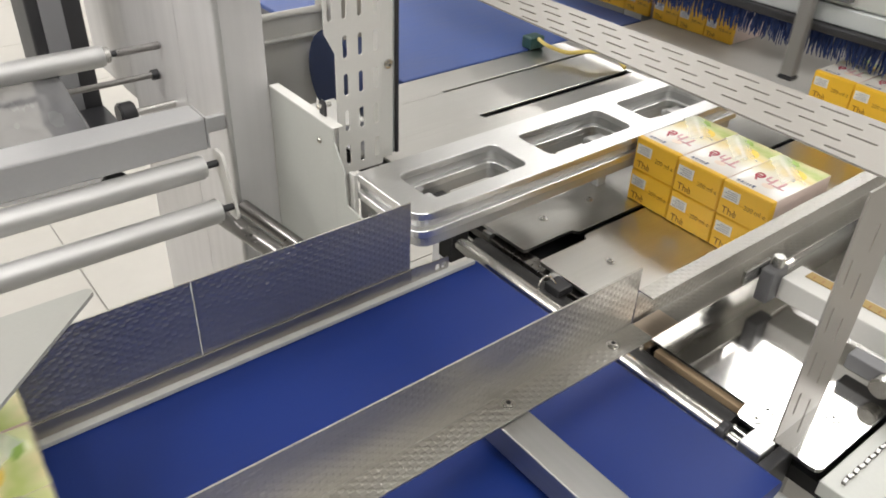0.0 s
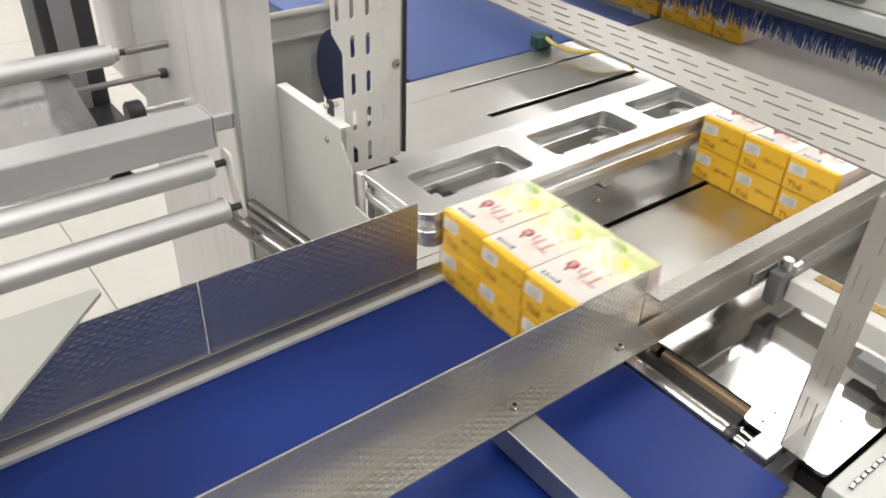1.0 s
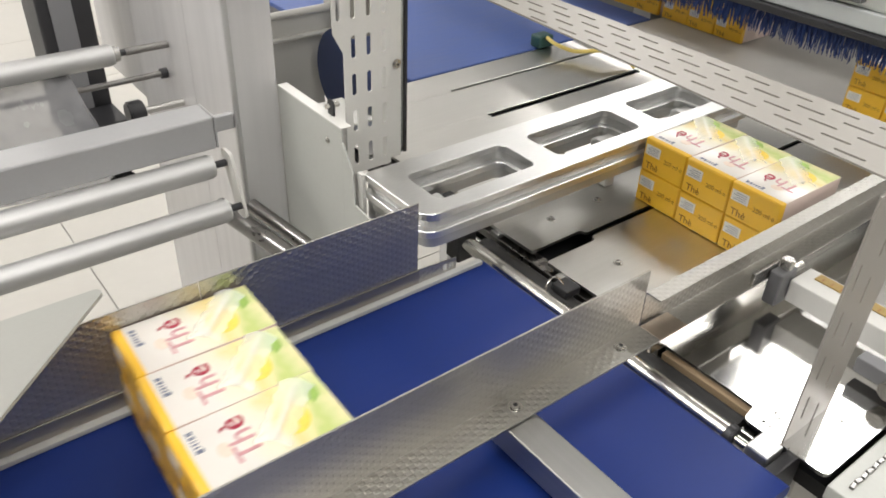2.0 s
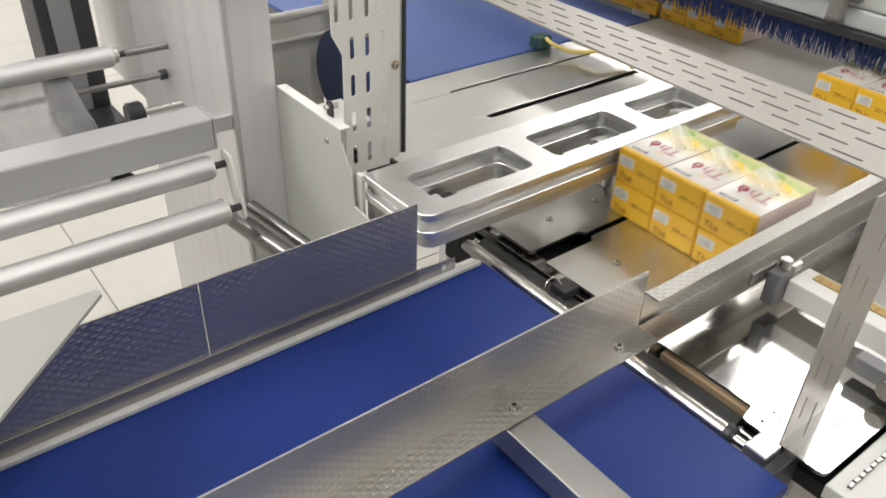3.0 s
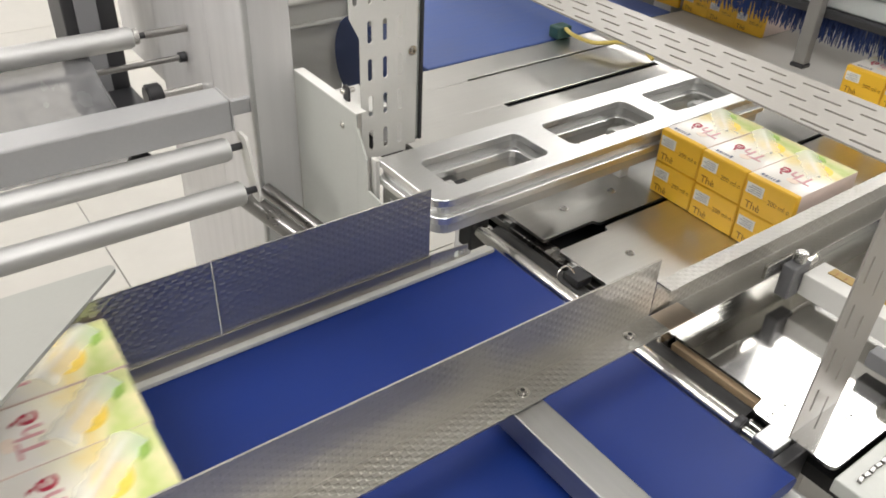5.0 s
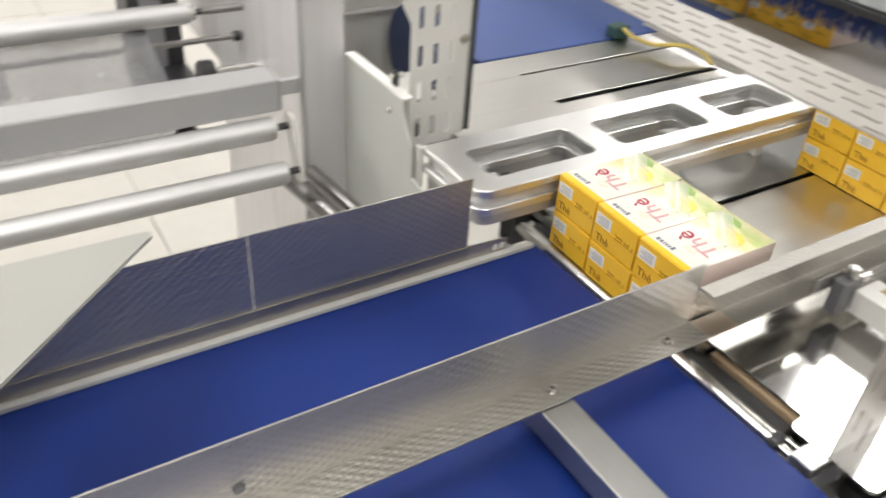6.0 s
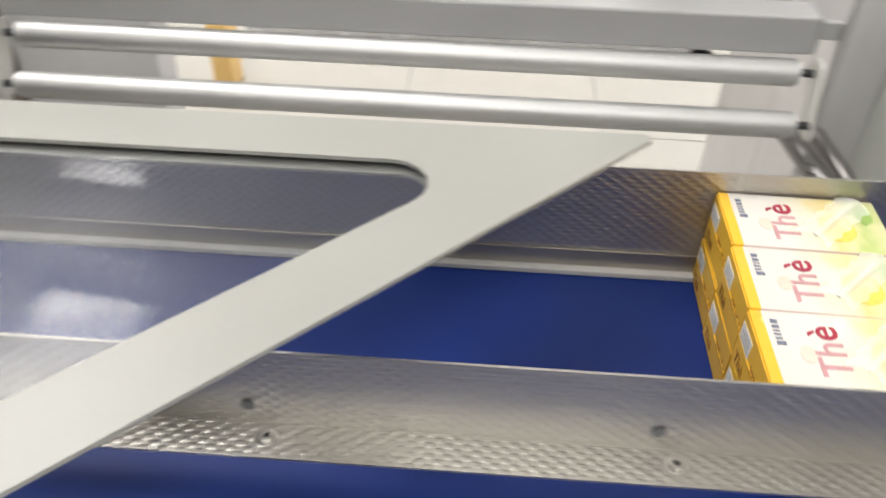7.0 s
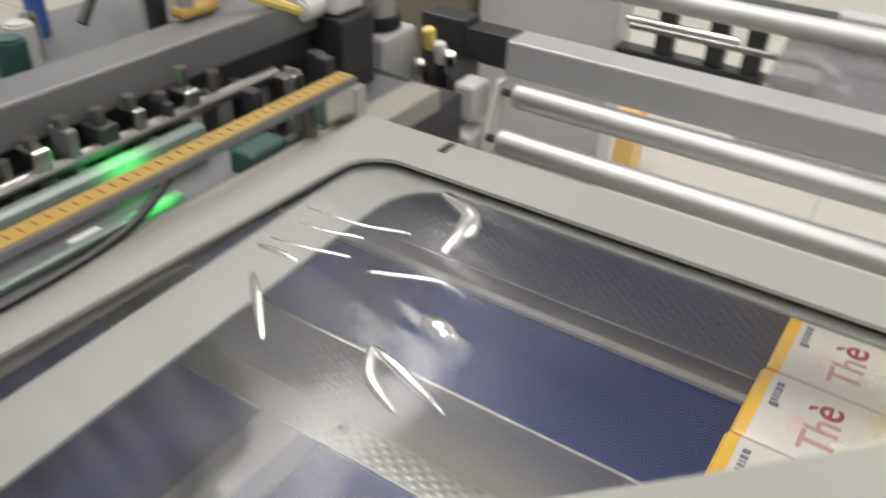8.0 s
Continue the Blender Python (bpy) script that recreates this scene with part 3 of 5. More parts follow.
def table():
    t = thing("infeed_table", "brushed steel infeed table with dark slots", "machine table")
    z0, z1 = -0.007, -0.0035
    yb = [(-0.36, 0.1465), (0.1535, 0.4145), (0.4255, 0.5075), (0.5125, 0.566)]
    # near plate with a cut-out corner, others notched at the belt side
    part("table_plate", slab(round_poly([(0.121, -0.0028), (0.64, -0.0028), (0.64, 0.1465), (0.190, 0.1465), (0.186, 0.1395), (0.121, 0.1395)], [0.0005, 0.0005] + [0.003] * 4, 3), [], z0, z1), TABLE, t)
    part("side_plate", slab(round_poly([(0.101, -0.160), (0.64, -0.160), (0.64, -0.0034), (0.118, -0.0034), (0.118, -0.090), (0.101, -0.093)], [0.006, 0.003, 0.003, 0.003, 0.002, 0.005], 3), [], z0, z1), BRIGHT, t, "polished steel plate outside the guide")
    part("table_plate", slab(round_poly([(0.121, 0.160), (0.186, 0.160), (0.190, 0.1535), (0.64, 0.1535), (0.64, 0.4145), (0.121, 0.4145)], [0.003] * 6, 3), [], z0, z1), TABLE, t)
    part("table_plate", box(0.10, 0.64, 0.4255, 0.5075, z0, z1, 0.0006), TABLE, t)
    part("table_plate", box(0.10, 0.64, 0.5125, 0.566, z0, z1, 0.0006), TABLE, t)
    part("chain_bed", box(0.100, 0.64, -0.198, -0.1625, -0.022, -0.0090, 0.001), SCREEN, t, "pale channel under the chain")
    part("cover_panel", box(0.092, 0.64, -0.36, -0.2005, -0.030, -0.0038, 0.002), TAUPE, t, "beige coated cover panel")
    part("slot_bridge", box(0.10, 0.288, 0.4146, 0.4254, z0, z1, 0), TABLE, t)
    part("slot_bridge", box(0.10, 0.295, 0.5076, 0.5124, z0, z1, 0), TABLE, t)
    part("slot_bridge", box(0.572, 0.64, 0.4146, 0.4254, z0, z1, 0), TABLE, t)
    part("lane_plate", box(0.6405, 0.95, -0.36, 0.566, z0, z1, 0.0006), surface("lane_coat", (0.40, 0.385, 0.355), 0.4, 0.1, dirt=0.35), t, "pale coated lane plate")
    part("support_bar", box(0.1175, 0.134, 0.0, 0.42, -0.020, -0.0125, 0.0008), SHAFT, t, "grey support bar below the plate edge")
    for by in (0.112, 0.205, 0.262):
        part("bracket", box(0.1165, 0.1275, by, by + 0.011, -0.0124, -0.0072, 0.0008), BAR, t)
    part("under_tray", box(0.125, 0.95, -0.35, 0.60, -0.05, -0.036, 0), BLACK, t, "black tray below the slots")
    for sx, sy in ((0.177, 0.192), (0.175, 0.099), (0.245, 0.192)):
        screw(t, sx, sy, z1, 0.0034)
    for sx, sy in ((0.11, -0.104), (0.125, -0.104), (0.158, -0.138)):
        flat = part("flat_screw", rod((sx, sy, z1), (sx, sy, z1 + 0.0004), 0.0052, seg=24), STEEL, t, soft=True)
        part("screw_rim", slab([(sx + 0.0060 * math.cos(a), sy + 0.0060 * math.sin(a)) for a in [math.pi * k / 12 for k in range(24)]],
                               [[(sx + 0.0053 * math.cos(a), sy + 0.0053 * math.sin(a)) for a in [math.pi * k / 12 for k in range(24)]]], z1, z1 + 0.0002), GRAPHITE, flat)
        part("socket", rod((sx, sy, z1 + 0.0004), (sx, sy, z1 + 0.0006), 0.0013, seg=6), BLACK, flat)
    for lx in (0.14, 0.93):
        for ly in (-0.33, 0.58):
            part("leg", box(lx - 0.012, lx + 0.012, ly - 0.012, ly + 0.012, HZ, -0.05, 0), SILVER, t)
    m = thing("woven_belt", "blue woven transport belt beyond the steel table", "conveyor")
    part("belt", box(0.272, 0.78, 0.572, 1.05, -0.012, -0.004, 0.002), MESHBELT, m)
    part("belt_bed", box(0.28, 0.77, 0.61, 1.04, -0.07, -0.0125, 0), GRAPHITE, m)
    for lx in (0.30, 0.7):
        for ly in (0.65, 1.0):
            part("leg", box(lx - 0.015, lx + 0.015, ly - 0.015, ly + 0.015, HZ, -0.07, 0), SILVER, m)


def pusher_plate():
    """The milled side plate beside the packs: two layers with three windows."""
    t = thing("side_plate", "thick milled aluminium side plate with three rounded windows", "machine plate")
    out = round_poly([(0.004, 0.176), (0.470, 0.176), (0.470, 0.273), (0.004, 0.273)], [0.016, 0.003, 0.003, 0.003])
    wins = [(0.033, 0.151), (0.182, 0.302), (0.331, 0.432)]
    part("top_layer", slab(out, [rounded(a, b, 0.195, 0.248, 0.009) for a, b in wins], 0.0592, 0.0667, chamfer=0.0007), MILLED, t)
    core = round_poly([(0.010, 0.181), (0.466, 0.181), (0.466, 0.270), (0.010, 0.270)], [0.014, 0.002, 0.002, 0.002])
    part("core_layer", slab(core, [rounded(a - 0.003, b + 0.003, 0.193, 0.252, 0.008) for a, b in wins], 0.0488, 0.0591), ALU, t)
    part("bottom_layer", slab(out, [rounded(a + 0.001, b - 0.001, 0.197, 0.246, 0.009) for a, b in wins], 0.0412, 0.0487, chamfer=0.0007), MILLED, t)
    part("base_layer", slab(core, [rounded(a - 0.002, b + 0.002, 0.194, 0.249, 0.009) for a, b in wins], 0.0285, 0.0411), ALU, t)
    for sx in (0.09, 0.24, 0.40):
        part("foot", box(sx - 0.012, sx + 0.012, 0.252, 0.270, -0.0035, 0.0288, 0.001), STEEL, t)
    part("end_post", box(-0.0005, 0.0037, 0.268, 0.277, 0.022, 0.0672, 0.0006), BEIGE, t, "pale coated end post")
    c = thing("slide_clamp", "black plastic slide clamp inside the side plate window", "clamp", "clamps in the windows")
    part("clamp_body", box(0.063, 0.085, 0.226, 0.2435, -0.0034, 0.037, 0.002), BLACK, c)
    part("clamp_cap", box(0.060, 0.068, 0.232, 0.2425, 0.0371, 0.040, 0.001), WHITE, c)
    for sx in (0.272, 0.405):
        c2 = thing("slide_block", "white plastic slide block inside the side plate window", "clamp", "clamps in the windows")
        part("block", box(sx, sx + 0.014, 0.206, 0.236, -0.0034, 0.045, 0.002), WHITE, c2)
        part("block_cap", box(sx - 0.004, sx + 0.018, 0.212, 0.228, 0.0452, 0.049, 0.001), MILLED, c2)


def slots(nx, ny, x0, y0, px, py, w, l, stagger=0.0):
    out = []
    for i in range(nx):
        for j in range(ny):
            cx, cy = x0 + i * px, y0 + j * py + (stagger if i % 2 else 0)
            out.append(rounded(cx - w / 2, cx + w / 2, cy - l / 2, cy + l / 2, w / 2 * 0.98, 3))
    return out


UPRIGHT_X = Matrix(((1, 0, 0, 0), (0, 0, 1, 0), (0, 1, 0, 0), (0, 0, 0, 1)))


def guards():
    """Slotted sheet guards: one upright beside the column, one bridge over the table."""
    t = thing("slotted_guard", "pale grey slotted upright sheet metal guard", "machine guard", "slotted guards")
    out = [(0.0150, 0.0395), (0.0645, 0.0395), (0.0645, 0.62), (0.0045, 0.62), (0.0045, 0.184), (0.0150, 0.164)]
    holes = slots(3, 15, 0.0255, 0.060, 0.0165, 0.0363, 0.0052, 0.0215)
    holes += slots(1, 11, 0.0105, 0.060 + 0.0363 * 4, 0.0165, 0.0363, 0.0046, 0.0215)
    part("slotted_sheet", slab(out, holes, 0.3185, 0.3200, UPRIGHT_X), BEIGE, t)
    part("folded_edge", box(0.0645, 0.0660, 0.3185, 0.345, 0.0395, 0.62, 0.0003), BEIGE, t)
    part("mount", box(0.030, 0.060, 0.3205, 0.37, 0.30, 0.33, 0.001), STEEL, t)
    d = thing("guard_door", "clear acrylic guard door with pale frame and black edge seal", "guard door")
    part("frame", box(0.0675, 0.0835, 0.326, 0.340, 0.040, 0.64, 0.001), BEIGE, d, "pale coated door frame")
    part("pane", box(0.0837, 0.0890, 0.331, 0.335, 0.040, 0.64, 0.0003), ACRYLIC, d, "clear acrylic edge")
    part("seal", box(0.0892, 0.0930, 0.329, 0.338, 0.040, 0.64, 0.0005), BLACK, d, "black rubber edge seal")
    for z in (0.140, 0.34):
        screw(d, 0.0775, 0.3258, z, 0.0036, axis=(0, -1, 0))
    # bridge
    b = thing("slotted_guard", "beige slotted sheet metal guard bridging the table", "machine guard", "slotted guards")
    x0, x1, z = 0.131, 0.208, 0.200
    holes = slots(5, 17, x0 + 0.010, -0.085, 0.0142, 0.0355, 0.0030, 0.0215, 0.0178)
    part("slotted_top", slab([(x0, -0.123), (x1, -0.123), (x1 + 0.008, 0.56), (x0 + 0.040, 0.56)], [h for h in holes if min(p[0] - (x0 + 0.0585 * max(0, p[1] + 0.12)) for p in h) > 0.002], z - 0.0015, z), TAUPE, b)
    part("slotted_leg", slab([(x0 - 0.030, -0.16), (x0 + 0.028, -0.16), (x1 - 0.036, z - 0.0018), (x0 - 0.022, z - 0.0018)],
                             slots(2, 8, x0 - 0.012, -0.13, 0.022, 0.038, 0.0030, 0.0215, 0.019), -0.124, -0.1225, UPRIGHT_X), TAUPE, b)
    part("far_leg", box(x0 + 0.04, x1 + 0.008, 0.5605, 0.562, 0.0, z, 0.0003), TAUPE, b)
    part("foot_bar", box(x0 - 0.032, x0 + 0.03, -0.16, -0.125, -0.20, -0.1605, 0.001), SILVER, b)


def machine_column():
    """Silver machine column with the side panel that closes the table."""
    t = thing("machine_column", "tall silver painted machine column with folded edges", "machine housing")
    part("front_panel", box(-0.054, -0.006, 0.4165, 0.420, HZ, 1.5, 0.0012), COLUMN, t)
    part("corner_fold", rod((-0.0520, 0.4172, HZ), (-0.0520, 0.4172, 1.5), 0.0028, seg=14), ALU, t, soft=True)
    part("side_panel", box(-0.0540, -0.0505, 0.4205, 0.520, HZ, 1.5, 0.0012), COLUMN, t)
    part("side_panel", box(-0.0535, -0.0505, 0.5215, 0.700, HZ, 1.5, 0.0012), COLUMN, t)
    part("rear_panel", box(-0.0530, -0.0505, 0.7015, 0.86, 0.0, 1.5, 0.0012), COLUMN, t)
    part("core", box(-0.050, -0.007, 0.4205, 0.698, HZ, 1.5, 0.001), COLUMN, t)
    p = thing("sheet_screen", "grey-green painted sheet panel with a folded top edge", "machine panel")
    part("panel_sheet", box(-0.0060, -0.0040, 0.293, 0.4162, -0.45, 0.1045, 0.0004), SCREEN, p)
    part("top_fold", box(-0.0062, 0.0050, 0.293, 0.4162, 0.1046, 0.1062, 0.0004), BEIGE, p)
    part("panel_sheet", slab([(0.226, -0.45), (0.2929, -0.45), (0.2929, 0.092), (0.276, 0.066), (0.274, 0.034), (0.226, 0.030)], [], -0.0060, -0.0040,
                             Matrix(((0, 0, 1, 0), (1, 0, 0, 0), (0, 1, 0, 0), (0, 0, 0, 1)))), SCREEN, p)
    part("bottom_support", box(-0.0060, 0.012, 0.29, 0.4195, HZ, -0.4505, 0.001), GREY, p)
    screw(p, -0.0060, 0.318, 0.085, 0.0026, axis=(-1, 0, 0))
    h = thing("hinge_pin", "small steel hinge pin with a washer on the panel edge", "hinge")
    part("pin", rod((-0.004, 0.323, 0.116), (0.010, 0.323, 0.116), 0.0026, seg=14, bevel=0.0005), POLISH, h, soft=True)
    part("washer", rod((0.0005, 0.323, 0.116), (0.003, 0.323, 0.116), 0.006, seg=18, bevel=0.0006), DARK, h, soft=True)
    part("hinge_leaf", box(0.0006, 0.0034, 0.318, 0.328, 0.1064, 0.116, 0.0008), DARK, h)
    # behind the guard: cross tubes, blue drum, pale back panel
    k = thing("tube_stand", "pale grey rear frame with two horizontal tubes", "machine frame")
    part("back_panel", box(0.0, 0.26, 0.80, 0.815, HZ, 0.035, 0.001), BEIGE, k)
    part("tube_rail", rod((-0.006, 0.66, 0.088), (0.206, 0.66, 0.088), 0.005, seg=16), BEIGE, k, soft=True)
    part("tube_rail", rod((-0.006, 0.66, 0.055), (0.206, 0.66, 0.055), 0.0035, seg=16), BEIGE, k, soft=True)
    part("rail_panel", box(-0.006, 0.2055, 0.663, 0.667, 0.055, 0.09, 0.0004), BEIGE, k)
    part("end_post", box(0.206, 0.226, 0.645, 0.69, HZ, 0.12, 0.001), BEIGE, k)
    part("low_panel", box(-0.006, 0.19, 0.6705, 0.6725, HZ, 0.0545, 0.001), BEIGE, k)
    part("low_shelf", box(0.045, 0.10, 0.40, 0.47, 0.046, 0.048, 0.0005), BEIGE, k)
    part("shelf_post", box(0.06, 0.08, 0.43, 0.45, HZ, 0.0458, 0.0005), BEIGE, k)
    dr = thing("film_drum", "dark blue film drum behind the slotted guard", "drum")
    part("drum", rod((0.166, 0.585, 0.02), (0.21, 0.585, 0.02), 0.062, seg=40, bevel=0.003), surface("drum_blue", (0.03, 0.05, 0.14), 0.4, 0, 0.1, 100), dr, soft=True)
    part("axle", rod((0.167, 0.585, 0.02), (0.22, 0.585, 0.02), 0.01, seg=16), STEEL, dr, soft=True)
    part("axle_support", box(0.212, 0.232, 0.575, 0.595, HZ, 0.012, 0), SILVER, dr)


def film_rollers():
    t = thing("film_roller", "satin aluminium film guide roller on steel pins", "roller", "film guide rollers")
    part("sleeve", rod((-0.770, 0, 0), (-0.0985, 0, 0), 0.0118, seg=36, bevel=0.0012), ALU, t, soft=True)
    part("end_cap", rod((-0.0985, 0, 0), (-0.0965, 0, 0), 0.0105, seg=36), WHITE, t, soft=True)
    part("end_cap", rod((-0.772, 0, 0), (-0.770, 0, 0), 0.0105, seg=36), WHITE, t, soft=True)
    part("pin", rod((-0.0965, 0, 0), (-0.083, 0, 0), 0.0035, seg=14), DARK, t, soft=True)
    part("pin", rod((-0.785, 0, 0), (-0.772, 0, 0), 0.0035, seg=14), DARK, t, soft=True)
    t.location = (0, 0.384, 0.0548)
    copy_thing(t, pose(0, 0.3583, 0.0188))
    u = copy_thing(t, pose(-0.019, 0.58, 0.108))
    tagged(u, "satin aluminium film roller on a long steel shaft")
    part("long_shaft", rod((-0.083, 0, 0), (-0.036, 0, 0), 0.0042, seg=14), SHAFT, u, soft=True)
    part("shaft_collar", rod((-0.0965, 0, 0), (-0.090, 0, 0), 0.0085, seg=18, bevel=0.001), STEEL, u, soft=True)
    r = thing("idler_rod", "thin steel rod below the film roller", "rod")
    part("rod", rod((-0.75, 0.60, 0.068), (-0.062, 0.60, 0.068), 0.0035, seg=14), SHAFT, r, soft=True)
    part("rod_end", rod((-0.062, 0.60, 0.068), (-0.0545, 0.60, 0.068), 0.006, seg=16), DARK, r, soft=True)
    # beam over the rollers with end plates
    b = thing("cross_beam", "grey painted box beam above the film rollers", "machine beam")
    part("beam", box(-0.790, -0.0865, 0.391, 0.428, 0.0675, 0.1005, 0.0022), BEAM, b)
    part("end_cap", box(-0.0863, -0.0843, 0.3915, 0.4275, 0.068, 0.100, 0.0005), BEAM, b)
    part("bearing_plate", slab(round_poly([(0.350, 0.004), (0.372, 0.004), (0.397, 0.0672), (0.374, 0.0672)], [0.006] * 4, 4), [], -0.0822, -0.0792,
                               Matrix(((0, 0, 1, 0), (1, 0, 0, 0), (0, 1, 0, 0), (0, 0, 0, 1)))), BEIGE, b, "pale roller bearing plate")
    part("bearing_plate", slab(round_poly([(0.350, 0.004), (0.372, 0.004), (0.397, 0.0672), (0.374, 0.0672)], [0.006] * 4, 4), [], -0.789, -0.786,
                               Matrix(((0, 0, 1, 0), (1, 0, 0, 0), (0, 1, 0, 0), (0, 0, 0, 1)))), BEIGE, b)
    part("knob", rod((-0.185, 0.40, 0.052), (-0.165, 0.40, 0.052), 0.011, seg=18, bevel=0.002), BLACK, b, "black knob", soft=True)
    part("stay", box(-0.0842, -0.0542, 0.4205, 0.4275, 0.069, 0.085, 0.001), BEAM, b)
    # slanted stay bar under the rollers and the threaded stop
    s = thing("stay_bar", "slanted polished steel stay bar at the column foot", "bar")
    part("bar", rod((-0.085, 0.418, -0.010), (-0.030, 0.290, -0.055), 0.010, seg=24, bevel=0.001), SHAFT, s, soft=True)
    part("bar", rod((-0.050, 0.4155, -0.02), (-0.004, 0.300, -0.060), 0.008, seg=24, bevel=0.001), SHAFT, s, soft=True)
    part("bar_mount", box(-0.045, -0.0065, 0.27, 0.30, -0.12, -0.05, 0.002), SILVER, s)
    part("bar_post", box(-0.04, -0.0065, 0.275, 0.295, HZ, -0.1205, 0), SILVER, s)
    w = thing("stop_screw", "threaded steel stop screw in a pale bracket", "screw")
    part("bolt", rod((-0.212, 0.252, 0.016), (-0.172, 0.252, 0.018), 0.0028, seg=14), STEEL, w, soft=True)
    part("nut", rod((-0.180, 0.252, 0.0176), (-0.174, 0.252, 0.018), 0.0055, seg=6, bevel=0.0005), STEEL, w)
    part("bracket", box(-0.173, -0.155, 0.245, 0.259, -0.09, 0.024, 0.002), BEIGE, w)
    part("bracket_arm", box(-0.173, -0.155, 0.2035, 0.259, -0.11, -0.0905, 0.001), BEIGE, w)
    # film web from the upper roller down behind the beam
    wv = bmesh.new()
    nx, ny = 110, 40
    grid = [[wv.verts.new((-0.585 + 0.42 * i / nx, 0.585 - 0.155 * j / ny,
                           0.098 - 0.055 * j / ny + 0.004 * noise.noise((i * 0.055, j * 0.10, 1.7)) + 0.0026 * abs(noise.noise((i * 0.10 + j * 0.05, j * 0.22 - i * 0.06, 4.2)))
                           + 0.0013 * noise.noise((i * 0.3, j * 0.5 + i * 0.2, 8.1)))) for j in range(ny + 1)] for i in range(nx + 1)]
    for i in range(nx):
        for j in range(ny):
            wv.faces.new((grid[i][j], grid[i + 1][j], grid[i + 1][j + 1], grid[i][j + 1]))
    web = surface("web_film", (0.20, 0.20, 0.205), 0.26, 0.0, 0.3, 40, (1, 0.3, 1), bump=0.3, dirt=0.5, coat=0.15)
    web.node_tree.nodes["Principled BSDF"].inputs["Alpha"].default_value = 0.72
    fw = thing("film_web", "wrinkled grey translucent film web running under the upper roller", "film")
    part("film_sheet", wv, web, fw, soft=True)
    part("film_hem", tube([(-0.165, 0.585 - 0.155 * k / 12, 0.098 - 0.055 * k / 12 + 0.0015 * math.sin(k * 1.3)) for k in range(13)], 0.0012, 6), web, fw, "rolled film edge", soft=True)
    # dark machinery behind
    dk = thing("rear_cabinet", "dark grey rear machine cabinet with a black handle", "cabinet")
    part("cabinet_body", box(-0.152, -0.090, 0.725, 0.80, -0.05, 0.60, 0.003), DARK, dk)
    part("cabinet_door", box(-0.138, -0.113, 0.7195, 0.7245, -0.04, 0.58, 0.001), surface("cabinet_door_paint", (0.26, 0.26, 0.27), 0.4, 0.1), dk)
    part("wall_arm", box(-0.0895, -0.0537, 0.735, 0.775, 0.30, 0.34, 0.001), GRAPHITE, dk)
    part("handle", rod((-0.118, 0.56, 0.046), (-0.100, 0.56, 0.046), 0.014, seg=20, bevel=0.002), BLACK, b, "black round handle", soft=True)
    part("handle_stem", rod((-0.100, 0.56, 0.046), (-0.0542, 0.56, 0.046), 0.004, seg=12), STEEL, b, soft=True)
    part("cabinet_foot", box(-0.151, -0.091, 0.66, 0.719, -0.02, -0.005, 0.001), BLACK, dk)


